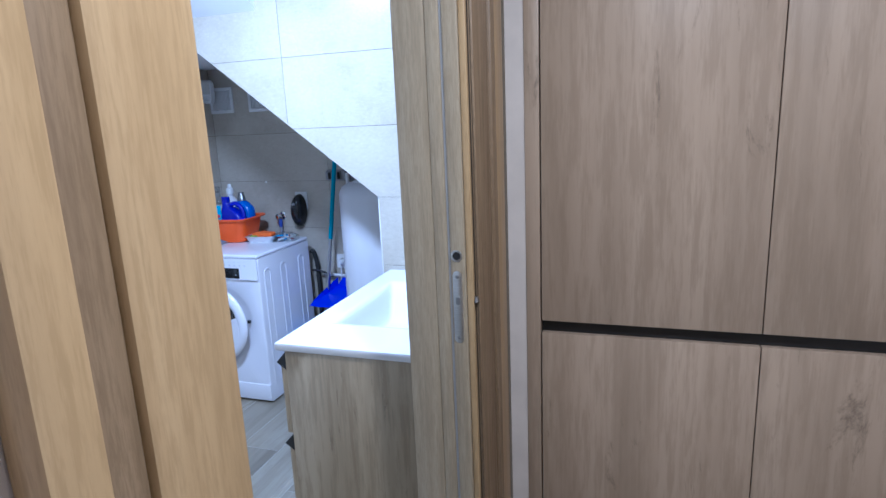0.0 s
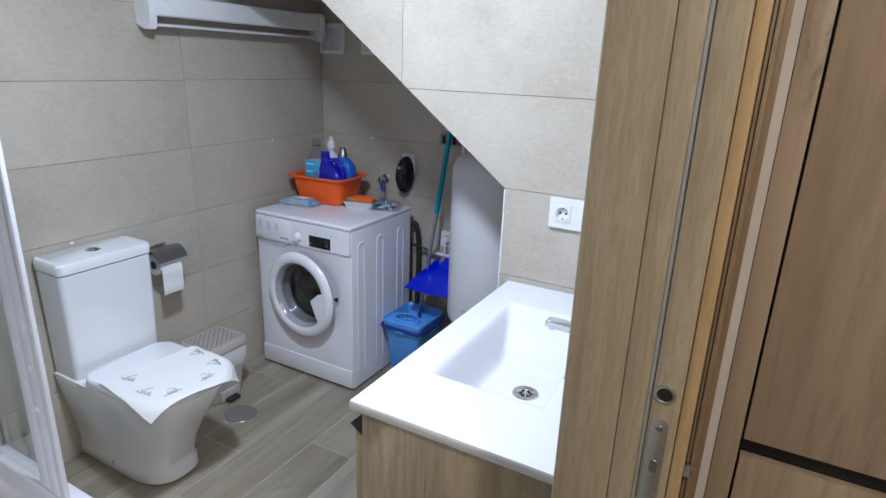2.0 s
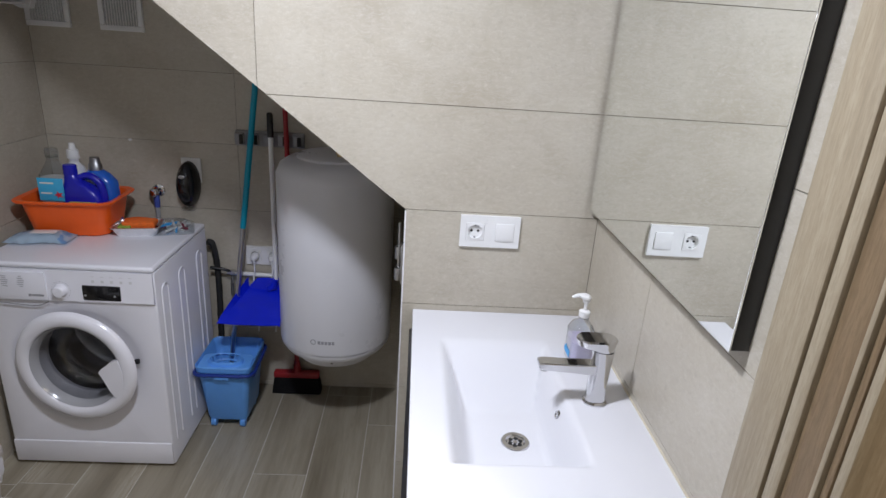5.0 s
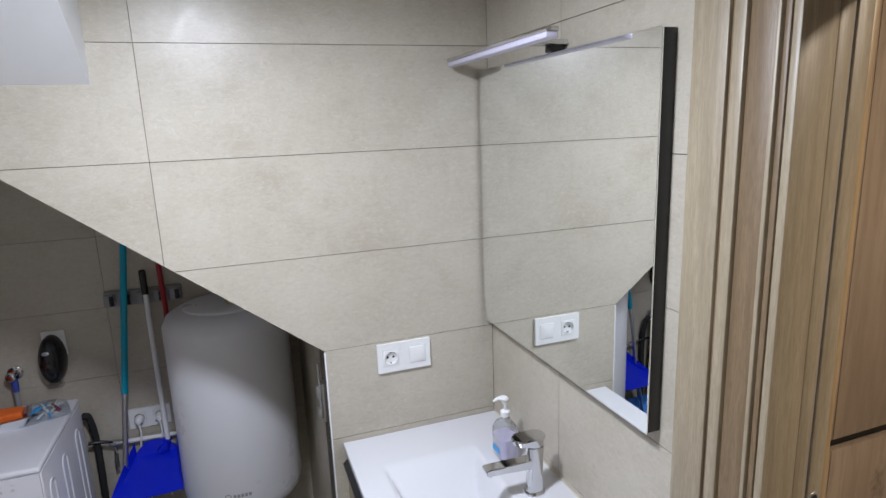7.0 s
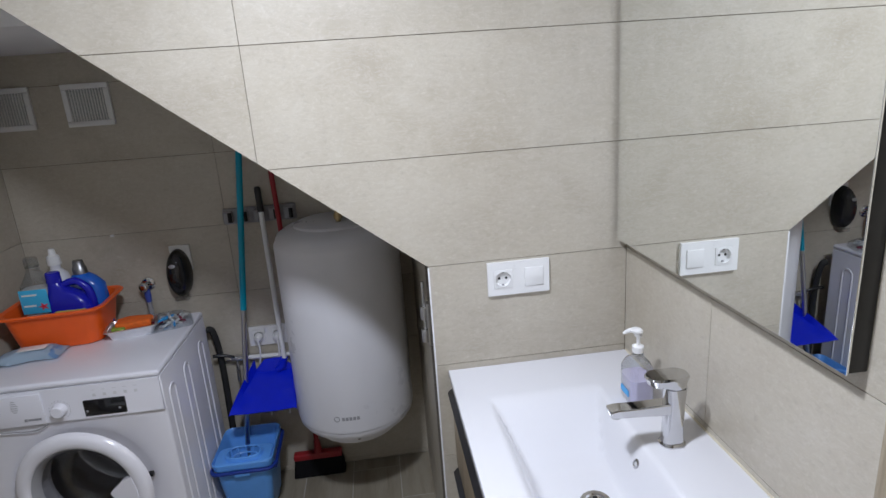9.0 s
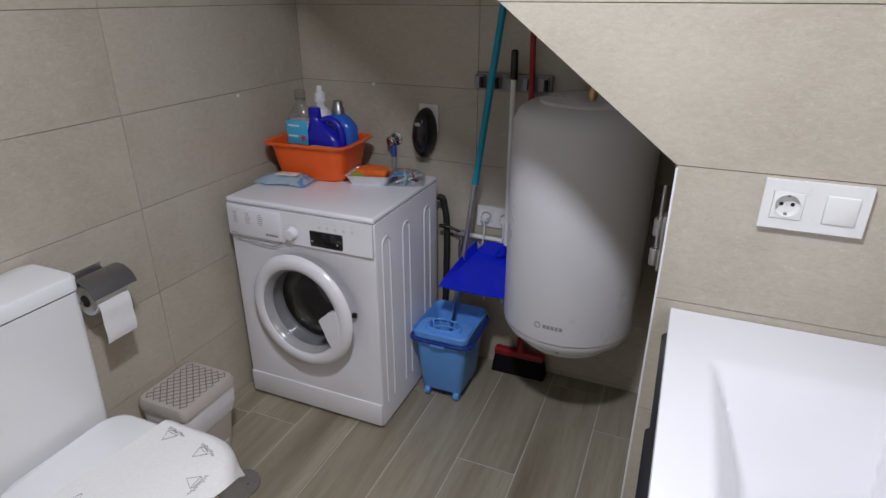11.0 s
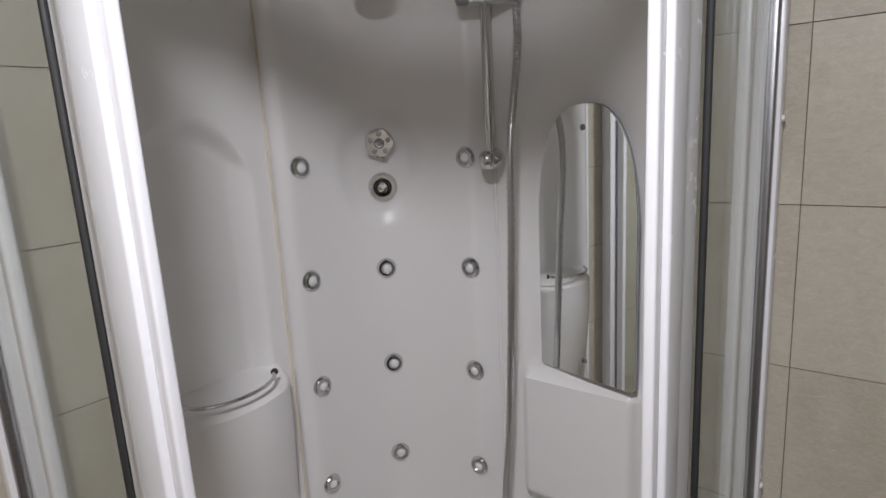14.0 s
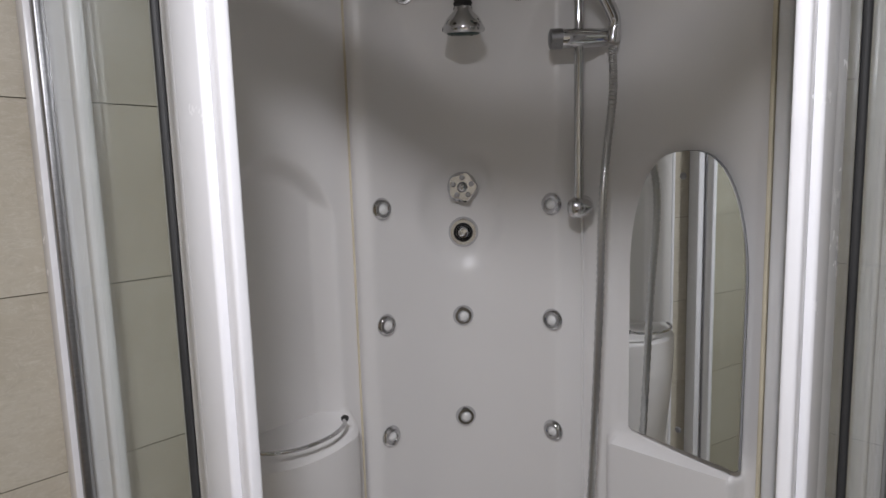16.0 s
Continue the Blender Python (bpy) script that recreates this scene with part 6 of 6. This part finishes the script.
# arched shower mirror
sm = thing("shower_mirror", (-2.285, 1.158, 1.10), "arched frameless mirror on the shower panel", "mirror")
arch = [(1.052, 1.108), (1.266, 1.100), (1.272, 1.106)]
for k in range(15):
    a = math.pi * 0.5 * k / 14
    arch.append((1.160 + 0.114 * math.cos(a) ** 0.75, 1.440 + 0.232 * math.sin(a)))
for k in range(1, 15):
    a = math.pi * 0.5 * (1 + k / 14)
    arch.append((1.160 - 0.114 * abs(math.cos(a)) ** 0.75, 1.440 + 0.232 * math.sin(a)))
arch.append((1.046, 1.114))
LEANING = Matrix.Translation((-2.273, 1.168, -0.004)) @ Matrix.Rotation(radians(-8.5), 4, "Z") @ Matrix.Translation((2.292, -1.16, 0))
part("glass", turned(prism(arch, 0, -2.2945, -2.2895), LEANING), MIRROR, sm, smooth=20)
part("backing", prism([(1.160 + (y - 1.160) * 1.012, 1.386 + (z - 1.386) * 1.005) for y, z in arch], 0, -2.2985, -2.2950), GREY_PLASTIC, sm).matrix_basis = LEANING
for z in (1.627, 1.142):
    part("fixing", lathe(((0, 0.003), (0.005, 0.0025), (0.0065, 0)), m=LEANING @ facing((-2.2895, 1.157, z), (1, 0, 0)), seg=16), STEEL_DARK, sm)

# ---- wall tiles and floor planks ----


def clip(poly, a, b, c):
    """Keep the side a*u + b*v >= c of a polygon."""
    out = []
    for p, q in zip(poly, poly[1:] + poly[:1]):
        dp, dq = a * p[0] + b * p[1] - c, a * q[0] + b * q[1] - c
        if dp >= 0:
            out.append(p)
        if (dp >= 0) != (dq >= 0):
            f = dp / (dp - dq)
            out.append((p[0] + f * (q[0] - p[0]), p[1] + f * (q[1] - p[1])))
    return out


SHARED = {}


def pieces(name, parent, axis, face, depth, us, vs, gap, material, cuts=None):
    """Pieces on a grid, proud of their bed; axis 0 or 1 is the wall's normal, 2 the floor's."""
    for ui, (u0, u1) in enumerate(us):
        for v0, v1 in (vs[ui] if isinstance(vs, dict) else vs):
            poly = [(u0 + gap, v0 + gap), (u1 - gap, v0 + gap), (u1 - gap, v1 - gap), (u0 + gap, v1 - gap)]
            whole = list(poly)
            for cut in (cuts(u0, u1, v0, v1) if cuts else ()):
                poly = clip(poly, *cut)
                if len(poly) < 3:
                    break
            if len(poly) < 3:
                continue
            cu, cv = (u0 + u1) / 2, (v0 + v1) / 2
            key = (name, axis, round(u1 - u0, 4), round(v1 - v0, 4), depth) if poly == whole else None
            if key in SHARED:
                me = SHARED[key]
            else:
                me = mesh_of(prism([(p[0] - cu, p[1] - cv) for p in poly], axis, 0, depth), name, material, 30)
                if key:
                    SHARED[key] = me
            ob = new(name, me)
            at = [cu, cv]
            at.insert(axis, face)
            ob.parent, ob.location = parent, at


def spans(edges, lo, hi):
    e = [lo] + [x for x in edges if lo + 0.01 < x < hi - 0.01] + [hi]
    return list(zip(e, e[1:]))


ROWS_A = [0.018 + 0.2915 * k for k in range(8)]
ROWS_B = [0.030 + 0.2937 * k for k in range(8)]
pieces("tile", wall_west, 0, W - 0.0065, 0.0065, spans([0.633, 1.533, 2.427], S, N), spans(ROWS_A, 0, TOP), 0.0009, TILE)
pieces("tile", wall_north, 1, N + 0.0065, -0.0065, spans([-1.53], W, E), spans(ROWS_A, 0, TOP), 0.0009, TILE)
pieces("tile", wall_south, 1, S - 0.0065, 0.0065, spans([-1.42, -0.52], W, E), spans(ROWS_A, 0, TOP), 0.0009, TILE)
pieces("tile", wall_east, 0, E + 0.0065, -0.0065, spans([1.99], 1.36, FRONT), spans(ROWS_B, 0, TOP), 0.0009, TILE)
pieces("tile", wall_niche, 0, CORNER_X + 0.0065, -0.0065, spans([], FRONT + 0.01, N), spans(ROWS_A, 0, 1.2), 0.0009, TILE)
pieces("tile", wall_stair, 1, FRONT + 0.0065, -0.0065, spans([-1.192], -1.80, E), spans(ROWS_B, 0, TOP), 0.0009, TILE,
       lambda u0, u1, v0, v1: ((PITCH, 1, CORNER_Z + PITCH * CORNER_X),) if v1 > CORNER_Z + 0.05 else ((1, 0, CORNER_X),))

COLS, ENDS = [], {}
known = {0: 3.03, 2: 2.70, 3: 2.31, 4: 1.80, 5: 2.10, 1: 2.05, 6: 2.62}
for k in range(-12, 8):
    x1 = -0.7185 - 0.2115 * k
    x0 = x1 - 0.2115
    if x1 < W or x0 > 1.5:
        continue
    end = known.get(k, 2.0 + (k * 0.43) % 1.2)
    ys = [end + 1.2 * j for j in range(-4, 4)]
    COLS.append((max(x0, W), x1))
    ENDS[len(COLS) - 1] = spans(ys, -1.6, N)
pieces("plank", floor, 2, -0.0085, 0.0085, COLS, ENDS, 0.0019, PLANK)
